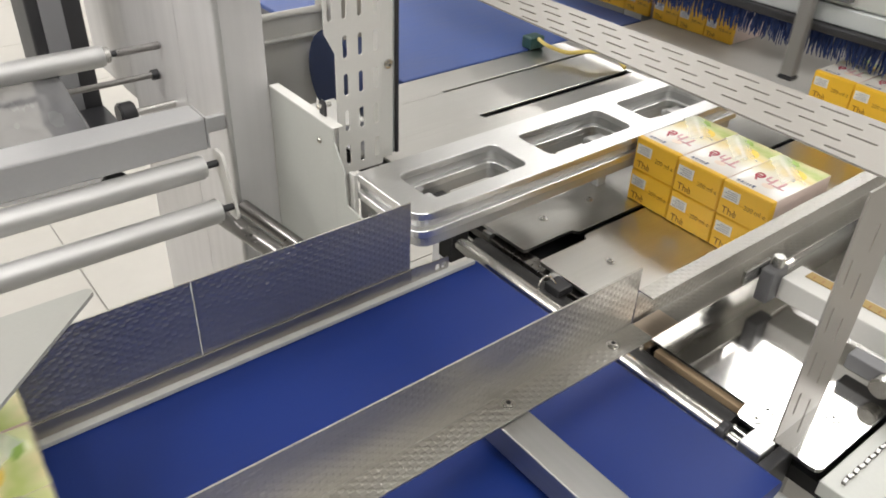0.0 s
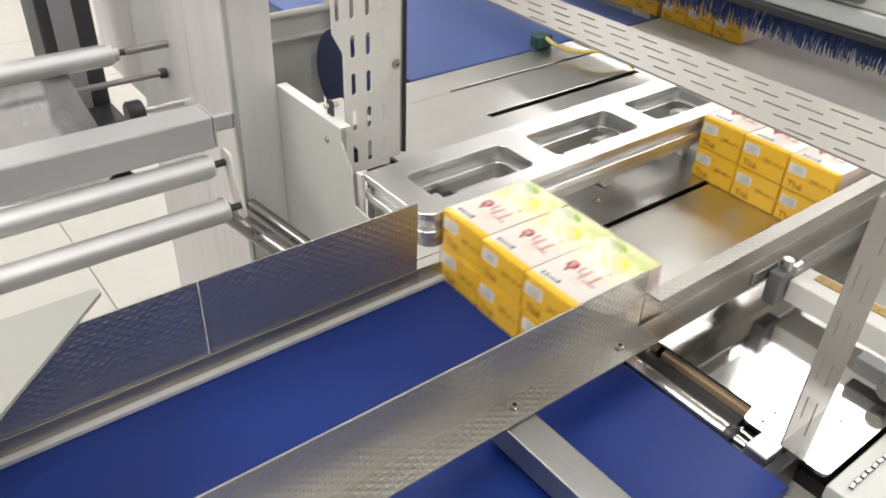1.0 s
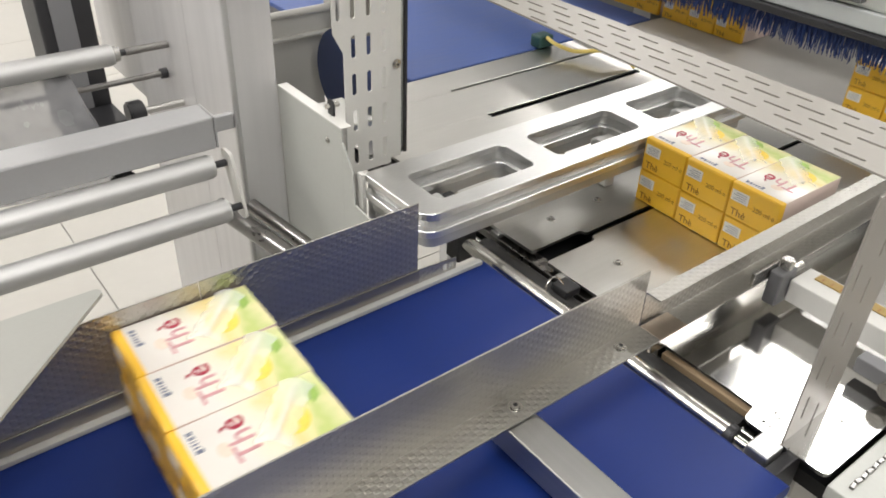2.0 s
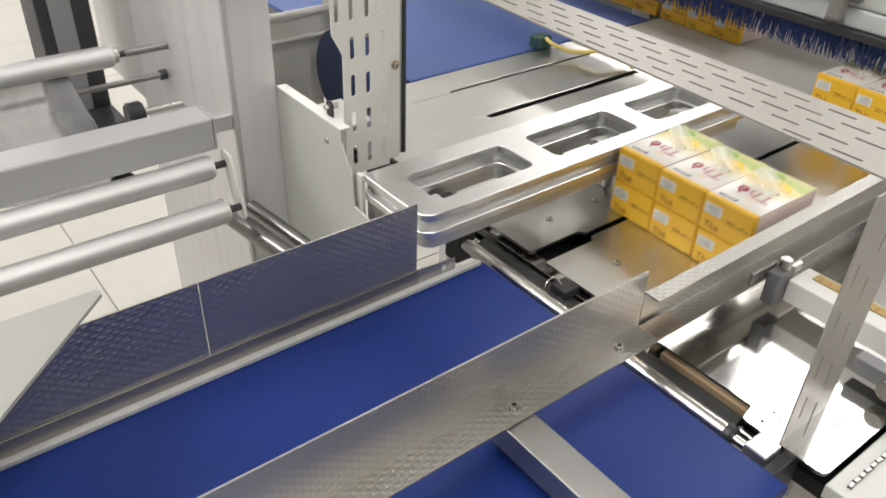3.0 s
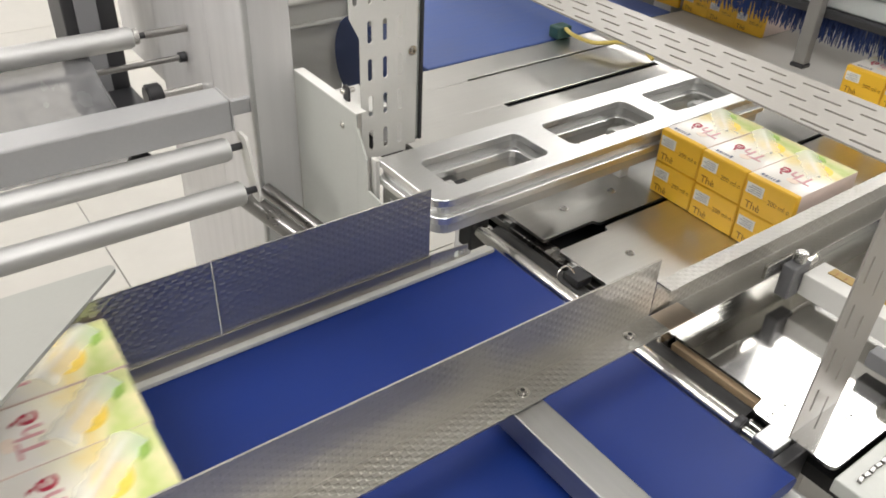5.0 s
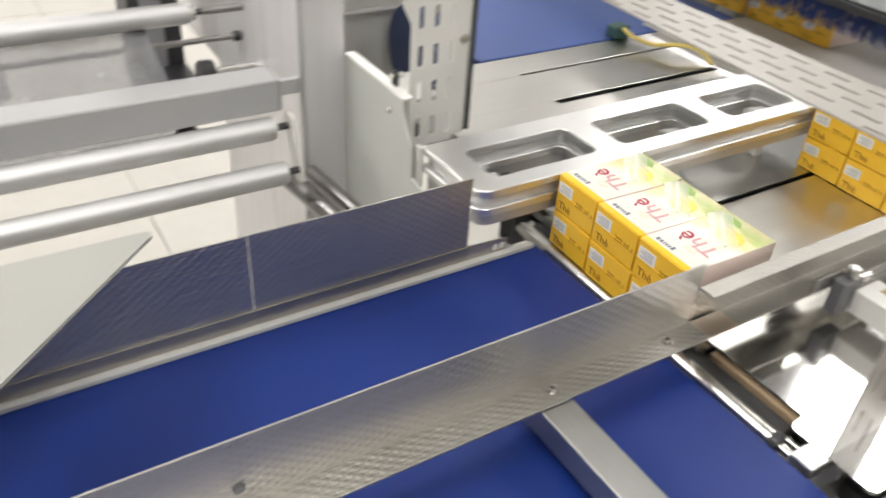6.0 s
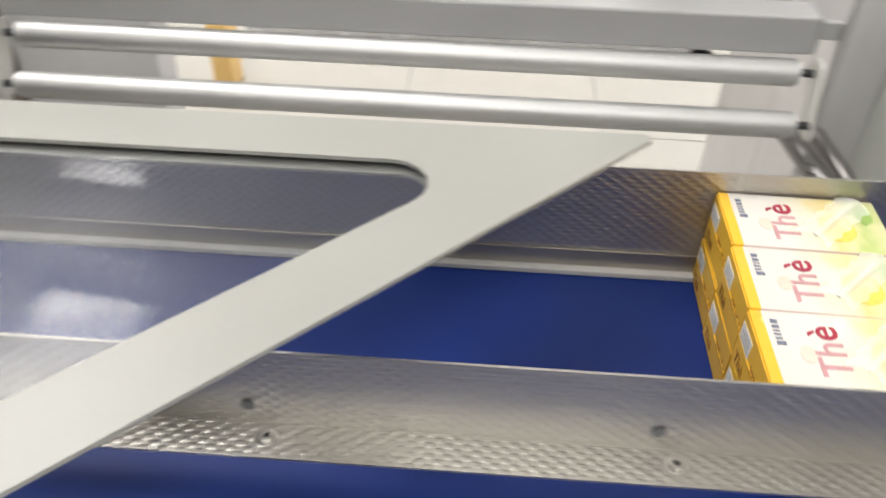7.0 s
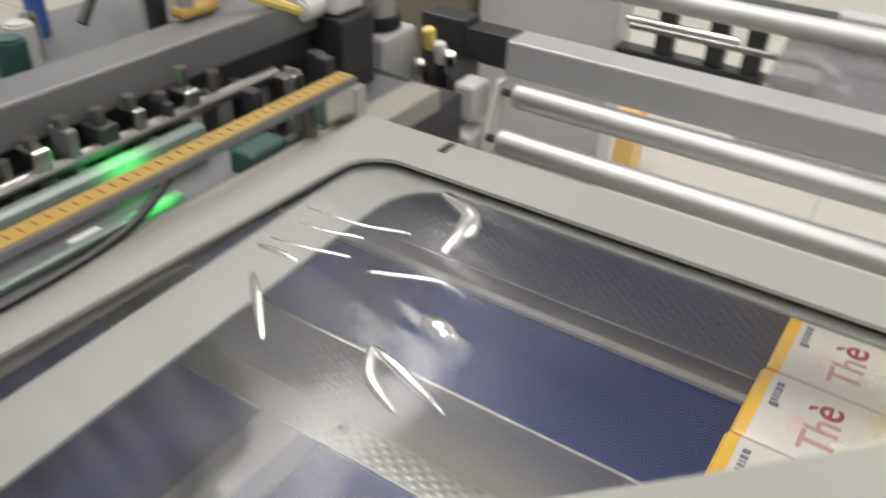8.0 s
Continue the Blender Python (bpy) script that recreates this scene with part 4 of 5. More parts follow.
def former_plates():
    """Triangular film folding plates with the clear film stretched over them."""
    t = thing("folding_plate", "beige triangular film folding plate with a rounded opening", "machine plate", "film folding plates")
    outer = round_poly([(-0.766, -0.355), (-0.258, 0.1525), (-0.766, 0.1525)], [0.02, 0.004, 0.006])
    hole = round_poly([(-0.752, -0.283), (-0.357, 0.1120), (-0.733, 0.1120)], [0.012, 0.022, 0.026])
    part("plate", slab(outer, [hole], 0.1205, 0.1230), PLATE, t)
    part("mark", box(-0.699, -0.694, 0.136, 0.150, 0.1231, 0.1235, 0), BLACK, t, "short black mark")
    part("rib", box(-0.755, -0.30, 0.1503, 0.1520, 0.1142, 0.1204, 0.0005), PLATE, t)
    part("spacer", box(-0.765, -0.757, -0.20, 0.14, 0.1119, 0.1204, 0), STEEL, t)
    u = thing("folding_plate", "lower beige film folding plate seen through the upper opening", "machine plate", "film folding plates")
    outer = round_poly([(-0.722, -0.297), (-0.275, 0.1500), (-0.737, 0.1500)], [0.02, 0.004, 0.006])
    hole = round_poly([(-0.688, -0.217), (-0.362, 0.1080), (-0.698, 0.1080)], [0.012, 0.018, 0.034])
    part("plate", slab(outer, [hole], 0.1142, 0.1160), PLATE, u)
    part("spacer", box(-0.725, -0.715, 0.120, 0.130, 0.1161, 0.1204, 0), STEEL, u)
    # film over the opening
    bm = bmesh.new()
    n = 150
    vs = {}
    for i in range(n + 1):
        for j in range(n + 1):
            x, y = -0.762 + 0.50 * i / n, -0.350 + 0.50 * j / n
            if y >= x + 0.4095:
                calm = min(1.0, max(0.22, (-0.56 - x) / 0.10))
                w = 0.0016 * noise.noise((x * 5 - y * 4, y * 40 + x * 9, 0.3)) + 0.0007 * noise.noise((x * 7, y * 90 + x * 22, 2.1))
                vs[i, j] = bm.verts.new((x, y, 0.1185 + max(-0.0020, min(0.0018, w * calm))))
    for i in range(n):
        for j in range(n):
            q = [vs.get(k) for k in ((i, j), (i + 1, j), (i + 1, j + 1), (i, j + 1))]
            q = [v for v in q if v]
            if len(q) >= 3:
                bm.faces.new(q)
    th = thing("stretched_film", "taut clear plastic film with ridges added for lamp glints across the folding plate", "film")
    f = part("film_sheet", bm, FILM, th, soft=True)
    f.visible_shadow = False
    # folds across the film: thin rounded ridges added at the lamps' glints, shaped to catch them
    folds = [([(-0.7198, 0.002), (-0.706, 0.003), (-0.6938, 0.0023)], 0.0022), ([(-0.7044, -0.0168), (-0.688, -0.031), (-0.6665, -0.0503)], 0.0026),
             ([(-0.671, 0.1001), (-0.645, 0.086), (-0.6385, 0.0497)], 0.006), ([(-0.6589, 0.0156), (-0.64, 0.024), (-0.6217, 0.0309)], 0.0016),
             ([(-0.6178, 0.0011), (-0.608, -0.001), (-0.5985, -0.0058)], 0.006), ([(-0.6257, -0.0262), (-0.6151, -0.0421), (-0.5947, -0.0528)], 0.0028),
             ([(-0.6257, -0.0262), (-0.602, -0.034), (-0.5789, -0.0429)], 0.0028),
             ([(-0.7245, 0.0439), (-0.69, 0.046), (-0.6627, 0.0550)], 0.0013),
             ([(-0.7161, 0.029), (-0.70, 0.031), (-0.6794, 0.0377)], 0.0012), ([(-0.7191, 0.0106), (-0.70, 0.013), (-0.6738, 0.0202)], 0.0014)]
    for pts, wide in folds:
        cb = bmesh.new()
        line = curve_points([(x, y, 0.1200) for x, y in pts], 6)
        rings = []
        for i, p in enumerate(line):
            u = i / (len(line) - 1)
            d = (Vector(line[min(i + 1, len(line) - 1)]) - Vector(line[max(i - 1, 0)])).normalized()
            side = Vector((-d.y, d.x, 0))
            w = wide * (0.25 + 0.75 * math.sin(math.pi * min(1, max(0, u))) ** 0.7)
            rings.append([cb.verts.new(Vector(p) + side * (w * math.cos(a)) + Vector((0, 0, 0.55 * w * math.sin(a)))) for a in [math.pi * k / 8 for k in range(9)]])
        for ra, rb in zip(rings, rings[1:]):
            for j in range(8):
                cb.faces.new((ra[j], rb[j], rb[j + 1], ra[j + 1]))
        cr = part("glint_crease", cb, GLINT_CREASE, th, soft=True)
        cr.visible_shadow = False


def sealing_unit():
    """Side unit at the tail: dark beam, yellow rule, green lamps, posts."""
    t = thing("rule_bar", "yellow measuring rule on a thin aluminium bar", "ruler")
    part("bar", box(-0.784, -0.770, -0.42, 0.150, 0.1435, 0.149, 0.001), GRAPHITE, t)
    part("rule", box(-0.783, -0.771, -0.42, 0.148, 0.1491, 0.1500, 0), RULE, t, "yellow printed rule")
    tick = None
    for k in range(80):
        y = -0.41 + k * 0.007
        if tick is None:
            tick = part("tick", box(-0.780, -0.775, -0.0005, 0.0005, 0.1501, 0.1504, 0), BROWN, t)
            tick.location = (0, y, 0)
        else:
            o = tick.copy()
            scene.collection.objects.link(o)
            o.location = (0, y, 0)
    part("stand", box(-0.783, -0.771, 0.12, 0.148, 0.124, 0.1434, 0.001), STEEL, t)
    part("stand_foot", box(-0.789, -0.771, 0.1485, 0.160, 0.112, 0.140, 0.001), STEEL, t)
    b = thing("sealing_frame", "grey sealing unit frame with bolts and black clamps", "machine frame")
    part("beam", box(-0.903, -0.868, -0.45, 0.30, 0.139, 0.165, 0.002), surface("beam_grey", (0.17, 0.17, 0.17), 0.45, 0.2, dirt=0.4), b)
    for s in (-0.40, 0.22):
        part("riser", box(-0.902, -0.88, s, s + 0.05, 0.0746, 0.1388, 0.001), SILVER, b)
    part("under_beam", box(-0.895, -0.815, -0.45, 0.28, 0.075, 0.090, 0.002), GRAPHITE, b)
    part("side_strip", box(-0.790, -0.7635, -0.45, 0.24, 0.095, 0.1118, 0.001), TAUPE, b)
    part("strip_riser", box(-0.815, -0.791, -0.40, -0.34, 0.0746, 0.1115, 0.001), GRAPHITE, b)
    part("clamp_rail", rod((-0.852, -0.42, 0.128), (-0.852, 0.16, 0.128), 0.005, seg=16), SHAFT, b, soft=True)
    part("base", box(-1.02, -0.79, -0.46, -0.185, 0.0, 0.0745, 0.003), GRAPHITE, b)
    part("base", box(-1.02, -0.79, 0.21, 0.32, 0.0, 0.0745, 0.003), DARK, b)
    random.seed(31)
    for k in range(26):
        y = -0.41 + 0.0215 * k + random.uniform(-0.003, 0.003)
        top = 0.126 + random.uniform(0, 0.022)
        half = random.uniform(0.003, 0.0075)
        c = part("clamp", box(-0.865, -0.848, y - half, y + half, 0.0905, top, 0.0015), (DARK, SHAFT, DARK, STEEL, GRAPHITE)[k % 5], b)
        part("clamp_bolt", rod((-0.857, y, top), (-0.857, y, top + random.uniform(0.004, 0.014)), 0.0045, seg=6, bevel=0.0006), SHAFT, c)
    for k in range(30):
        y = -0.43 + 0.0225 * k + random.uniform(-0.006, 0.006)
        zc = random.uniform(0.094, 0.128)
        part("spring_pin", rod((-0.876, y, zc), (-0.862, y, zc), random.uniform(0.003, 0.006), seg=12, bevel=0.0006), (STEEL, SHAFT, RULE, STEEL, WHITE, DARK)[k % 6], b, soft=True)
    part("back_rail", box(-0.890, -0.876, -0.45, 0.28, 0.0905, 0.1385, 0.001), DARK, b)
    for k in range(4):
        y = -0.30 + 0.13 * k
        part("cable_clip", box(-0.820, -0.806, y, y + 0.02, 0.0903, 0.106, 0.002), WHITE, b)
    for s in (-0.46 + 0.04, 0.26):
        part("leg", box(-0.94, -0.90, s, s + 0.04, HZ, 0.0, 0), SILVER, b)
    for k in range(9):
        y = 0.16 + random.uniform(-0.04, 0.05)
        fx = -0.85 + random.uniform(-0.01, 0.06)
        part("fitting", box(fx - 0.006, fx + 0.006, y - 0.005, y + 0.005, 0.0905, 0.115 + random.uniform(0, 0.03), 0.0015), (DARK, SHAFT, STEEL)[k % 3], b)
    g = thing("signal_lamp", "glowing green signal lamp strip beside the rule", "lamp")
    part("housing", box(-0.846, -0.796, -0.13, 0.09, 0.0905, 0.103, 0.002), GRAPHITE, g)
    part("light_bar", box(-0.842, -0.828, -0.40, 0.075, 0.1031, 0.1285, 0.006), LED, g, "grey translucent bar glowing green near its end", soft=True)
    part("green_reflection", box(-0.812, -0.805, -0.24, 0.030, 0.1031, 0.108, 0.002), LED, g, "added thin strip glowing green for the lamp's reflection", soft=True)
    g2 = thing("green_connector", "green plastic cable connector on the sealing frame", "connector")
    part("body", box(-0.810, -0.790, 0.070, 0.104, 0.0905, 0.118, 0.003), GREEN, g2)
    part("plug", rod((-0.80, 0.104, 0.105), (-0.80, 0.122, 0.105), 0.007, seg=14), BLACK, g2, soft=True)
    part("cable", tube(curve_points([(-0.80, 0.122, 0.105), (-0.79, 0.14, 0.11), (-0.80, 0.17, 0.10), (-0.82, 0.2, 0.09)], 6), 0.003), BLACK, g2, soft=True)
    cb = thing("black_cable", "thin black cable hanging under the rule", "cable")
    part("cable", tube(curve_points([(-0.80, 0.03, 0.135), (-0.79, -0.02, 0.115), (-0.785, -0.09, 0.1125), (-0.79, -0.2, 0.1125), (-0.79, -0.4, 0.1125)], 8), 0.0028), BLACK, cb, soft=True)
    pst = thing("guide_post", "round steel guide post in a grey clamp head", "post")
    part("post", rod((-0.905, 0.352, -0.10), (-0.905, 0.352, 0.55), 0.016, seg=28), ALU, pst, soft=True)
    part("clamp_head", box(-0.93, -0.88, 0.325, 0.38, 0.04, 0.10, 0.004), SILVER, pst)
    part("clamp_ring", rod((-0.905, 0.352, 0.10), (-0.905, 0.352, 0.112), 0.022, seg=28, bevel=0.002), BLACK, pst, soft=True)
    part("foot", box(-0.93, -0.88, 0.325, 0.38, HZ, -0.1005, 0.002), GRAPHITE, pst)
    wb = thing("cylinder_block", "black pneumatic cylinder with a white elbow fitting", "cylinder")
    part("body", box(-0.888, -0.845, 0.225, 0.268, 0.02, 0.15, 0.003), BLACK, wb)
    part("cap", box(-0.885, -0.85, 0.228, 0.262, 0.1505, 0.168, 0.004), WHITE, wb)
    part("fitting", rod((-0.867, 0.228, 0.158), (-0.867, 0.205, 0.158), 0.009, seg=18, bevel=0.002), WHITE, wb, soft=True)
    part("hose", tube(curve_points([(-0.867, 0.205, 0.158), (-0.88, 0.17, 0.175), (-0.93, 0.14, 0.19), (-0.99, 0.10, 0.185)], 8), 0.004), CABLE, wb, "yellow air hose", soft=True)
    # black and white fittings at the rollers' end
    rb = thing("roller_bracket", "black roller bracket with pale plastic clamps", "bracket")
    part("plate", box(-0.852, -0.822, 0.372, 0.40, -0.02, 0.072, 0.001), BLACK, rb)
    part("plate_edge", box(-0.8235, -0.8218, 0.345, 0.3715, -0.02, 0.080, 0.0005), BLACK, rb)
    for k, (fx, fz) in enumerate(((-0.846, 0.085), (-0.868, 0.062), (-0.858, 0.096), (-0.835, 0.078))):
        part("fitting", rod((fx, 0.371, fz - 0.012), (fx, 0.366, fz + 0.008), 0.006, seg=12, bevel=0.001), (WHITE, STEEL, CABLE, STEEL)[k], rb, soft=True)
    part("clamp", box(-0.8215, -0.798, 0.352, 0.382, 0.030, 0.066, 0.004), WHITE, rb, "pale plastic clamp")
    part("clamp", box(-0.8215, -0.792, 0.335, 0.375, -0.008, 0.024, 0.004), WHITE, rb, "pale plastic clamp")
    part("knob", rod((-0.870, 0.385, 0.0), (-0.870, 0.385, 0.035), 0.011, seg=18, bevel=0.003), WHITE, rb, soft=True)
    part("knob_plate", box(-0.89, -0.8365, 0.37, 0.40, -0.012, -0.0005, 0.001), BLACK, rb)
    part("bracket_post", box(-0.89, -0.84, 0.401, 0.43, HZ, 0.105, 0.002), DARK, rb)
    part("bracket_arm", box(-0.838, -0.792, 0.401, 0.428, 0.0685, 0.0995, 0.001), DARK, rb)
    rh = thing("rear_housing", "silver rear machine housing with a dark open frame", "machine housing")
    part("housing_panel", box(-1.02, -0.815, 0.74, 0.80, HZ, 0.55, 0.003), SILVER, rh)
    part("dark_column", box(-1.22, -1.025, 0.72, 0.80, HZ, 0.55, 0.003), surface("brown_grey_paint", (0.22, 0.19, 0.15), 0.5), rh)
    part("frame_bar", box(-0.8145, -0.565, 0.745, 0.775, -0.045, -0.012, 0.002), DARK, rh)
    part("frame_bar", box(-0.8145, -0.565, 0.745, 0.775, 0.055, 0.075, 0.002), DARK, rh)
    for px in (-0.765, -0.70, -0.655):
        part("frame_post", box(px, px + 0.022, 0.75, 0.77, -0.0118, 0.0548, 0.001), DARK, rh)
    part("frame_roller", rod((-0.8, 0.735, 0.03), (-0.66, 0.735, 0.03), 0.006, seg=16), STEEL, rh, soft=True)
    part("housing_panel", box(-0.564, -0.30, 0.745, 0.775, -0.03, 0.08, 0.002), SILVER, rh)
    ob = single("orange_box", box(-1.20, -1.135, 1.95, 2.05, HZ, HZ + 0.22, 0.006), ORANGE, "small orange carton standing on the hall floor", "box")
    yl = thing("yellow_lever", "yellow lever on the sealing frame", "lever")
    part("lever", box(-0.908, -0.892, 0.12, 0.155, 0.166, 0.174, 0.004), RULE, yl)
    part("pivot", rod((-0.90, 0.13, 0.166), (-0.90, 0.13, 0.185), 0.006, seg=14), STEEL, yl, soft=True)
    # blurred fittings on top of the far beam
    hose = thing("air_hose", "bundle fitting with a blue air hose", "hose")
    part("hose", tube(curve_points([(-0.98, -0.25, 0.17), (-1.0, -0.1, 0.21), (-0.99, 0.02, 0.20), (-1.02, 0.12, 0.23), (-1.10, 0.2, 0.2)], 8), 0.006), surface("hose_blue", (0.05, 0.14, 0.5), 0.4), hose, soft=True)
    part("valve", box(-1.0, -0.96, -0.02, 0.03, 0.1252, 0.175, 0.004), WHITE, hose)
    part("valve_base", box(-1.10, -0.930, -0.45, 0.30, 0.100, 0.125, 0.002), GRAPHITE, hose)
    part("valve_post", box(-1.10, -1.03, -0.2, 0.1, HZ, 0.0998, 0), SILVER, hose)
    random.seed(21)
    blue = surface("fitting_blue", (0.06, 0.12, 0.40), 0.4)
    for k in range(26):
        y, fx = -0.42 + 0.028 * k, -0.945 - 0.035 * (k % 4)
        m = (GREEN, WHITE, STEEL, blue, DARK, WHITE, RULE, STEEL)[k % 8]
        part("fitting", rod((fx, y, 0.1252), (fx, y, 0.15 + random.uniform(0, 0.045)), random.uniform(0.006, 0.013), seg=12, bevel=0.002), m, hose, soft=True)
    for k in range(6):
        y = -0.36 + 0.11 * k
        part("hose", tube(curve_points([(-0.945, y, 0.165), (-0.955, y + 0.03, 0.195), (-0.99, y + 0.05, 0.19), (-1.02, y + 0.09, 0.165), (-1.07, y + 0.12, 0.15)], 6), 0.0035), (blue, BLACK, WHITE, CABLE, BLACK, blue)[k], hose, soft=True)


def near_side():
    r = thing("rule_carrier", "pale bar with a yellow rule crossing the table edge", "ruler")
    part("bar", box(0.2365, 0.268, -0.42, -0.0345, 0.010, 0.0315, 0.001), BEIGE, r)
    part("rule", box(0.254, 0.265, -0.42, -0.046, 0.0316, 0.0324, 0), RULE, r, "yellow printed rule")
    tick = part("tick", box(0.2555, 0.2600, -0.0006, 0.0006, 0.0325, 0.0328, 0), BROWN, r)
    tick.location = (0, -0.052, 0)
    for k in range(1, 44):
        o = tick.copy()
        scene.collection.objects.link(o)
        o.location = (0, -0.052 - 0.0083 * k, 0)
    part("bar_end", box(0.2365, 0.268, -0.352, -0.33, -0.0034, 0.0098, 0.001), GRAPHITE, r)
    k = thing("locking_knob", "dark steel locking knob on a square rod", "knob")
    part("rod", box(0.208, 0.222, -0.30, -0.115, 0.004, 0.018, 0.001), GRAPHITE, k)
    part("knob", rod((0.196, -0.148, 0.011), (0.2075, -0.148, 0.011), 0.0085, seg=20, bevel=0.0015), STEEL, k, soft=True)
    part("rod_foot", box(0.208, 0.222, -0.28, -0.26, -0.0034, 0.0038, 0), GRAPHITE, k)
    pl = thing("tie_rod", "round aluminium tie rod beside the belt frame", "rod")
    part("rod", rod((0.072, -0.52, -0.028), (0.072, -0.146, -0.028), 0.011, seg=24, bevel=0.001), ALU, pl, soft=True)
    part("rod_clamp", box(0.055, 0.092, -0.40, -0.37, -0.06, -0.010, 0.002), BLACK, pl)
    part("clamp_post", box(0.06, 0.085, -0.398, -0.372, HZ, -0.0605, 0), GRAPHITE, pl)
    c = thing("drive_chain", "steel drive chain running beside the table", "chain")
    for i in range(34):
        link = box(-0.0030, 0.0030, -0.0016, 0.0016, -0.0012, 0.0012, 0.0005)
        o = part("link", link, SHAFT, c)
        o.matrix_basis = pose(0.360 - i * 0.0075, -0.174, -0.0077, 0, 0, 8 if i % 2 else -8)


def upstream():
    """Blue brush curtain over the packs' lane, with dark beams above it."""
    t = thing("brush_curtain", "blue bristle brush curtain under a dark beam", "brush")
    part("holder", box(0.642, 0.668, -0.30, 0.84, 0.107, 0.1175, 0.002), DARK, t, "black brush holder")
    random.seed(5)
    tuft = None
    for k in range(165):
        y = -0.29 + k * 0.0068
        if tuft is None:
            bm = bmesh.new()
            for i in range(7):
                ox, oy = 0.002 * (i % 3 - 1), 0.0014 * (i - 3)
                rod((ox, oy, 0), (ox * 2.2, oy * 1.5, -0.033 + 0.004 * (i % 3)), 0.0012, bm, seg=4, r2=0.0006)
            tuft = part("bristle_tuft", bm, BRISTLE, t)
            o = tuft
        else:
            o = tuft.copy()
            scene.collection.objects.link(o)
        o.matrix_basis = pose(0.655 + random.uniform(-0.003, 0.003), y, 0.1072, random.uniform(-8, 8), random.uniform(-8, 8), random.uniform(0, 180))
    b = thing("shrink_hood", "dark hood with a pale steel edge over the lane", "machine hood")
    part("hood_beam", box(0.669, 0.733, -0.6, 1.1, 0.100, 0.1175, 0.003), DARK, b)
    part("hood_edge", box(0.651, 0.733, -0.6, 1.1, 0.118, 0.1405, 0.002), surface("hood_green_grey", (0.66, 0.69, 0.68), 0.30, 0.2), b)
    part("hood_top", box(0.655, 0.760, -0.6, 1.1, 0.141, 0.172, 0.004), GREY, b)
    part("hood_roof", box(0.96, 2.4, -0.6, 1.1, 0.141, 0.172, 0.004), GREY, b)
    for sy in (-0.59, 1.06):
        part("hood_tie", box(0.7605, 0.9595, sy, sy + 0.03, 0.141, 0.165, 0.002), GREY, b)
    part("gate_guide", box(0.6384, 0.6508, 0.165, 0.258, 0.150, 0.520, 0.001), GRAPHITE, b, "grey guide plate of the gate")
    part("hood_wall", box(0.952, 2.4, 0.21, 1.1, -0.10, 0.1405, 0), GRAPHITE, b)
    part("hood_wall", box(0.952, 2.4, -0.6, -0.03, -0.10, 0.1405, 0), GRAPHITE, b)
    part("lane_bed", box(0.951, 2.6, -0.0295, 0.2095, -0.05, -0.0036, 0.001), TABLE, b)
    part("hood_post", box(0.84, 0.88, 0.62, 0.66, HZ, 0.1175, 0), SILVER, b)
    part("hood_post", box(0.84, 0.88, -0.5, -0.46, HZ, 0.1175, 0), SILVER, b)
    # cable with plug beside the woven belt
    c = thing("yellow_cable", "thin yellow cable with a green plug on the table edge", "cable")
    part("cable", tube(curve_points([(0.520, 0.560, 0.014), (0.515, 0.535, 0.012), (0.528, 0.505, 0.008), (0.552, 0.475, 0.014), (0.572, 0.452, 0.010), (0.568, 0.425, 0.001)], 8), 0.0031), CABLE, c, soft=True)
    part("plug", box(0.508, 0.536, 0.562, 0.585, -0.0032, 0.016, 0.003), GREEN, c, "dark green plug")
    e = thing("edge_rail", "pale rail with a yellow rule at the table end", "ruler")
    part("rail", box(0.600, 0.628, 0.23, 0.60, -0.0034, 0.010, 0.001), BEIGE, e)
    part("rule", box(0.604, 0.615, 0.235, 0.595, 0.0101, 0.0108, 0), RULE, e)
    screw(e, 0.621, 0.40, 0.0101, 0.005)


def stop_gate():
    """The bar that drops between two packs on the infeed lane."""
    g = thing("stop_gate", "grey steel stop gate bar that drops between the packs", "gate")
    grey = surface("gate_grey", (0.26, 0.25, 0.235), 0.45, 0.2, dirt=0.3)
    part("gate_bar", box(-0.007, 0.007, -0.0085, 0.0085, 0, 0.26, 0.001), grey, g)
    part("gate_foot", box(-0.009, 0.009, -0.010, 0.010, -0.006, -0.0002, 0.002), BLACK, g, "black rubber foot")
    return g


# ---- cartons ----
CW, CH, CL = 0.0543, 0.0362, 0.0962


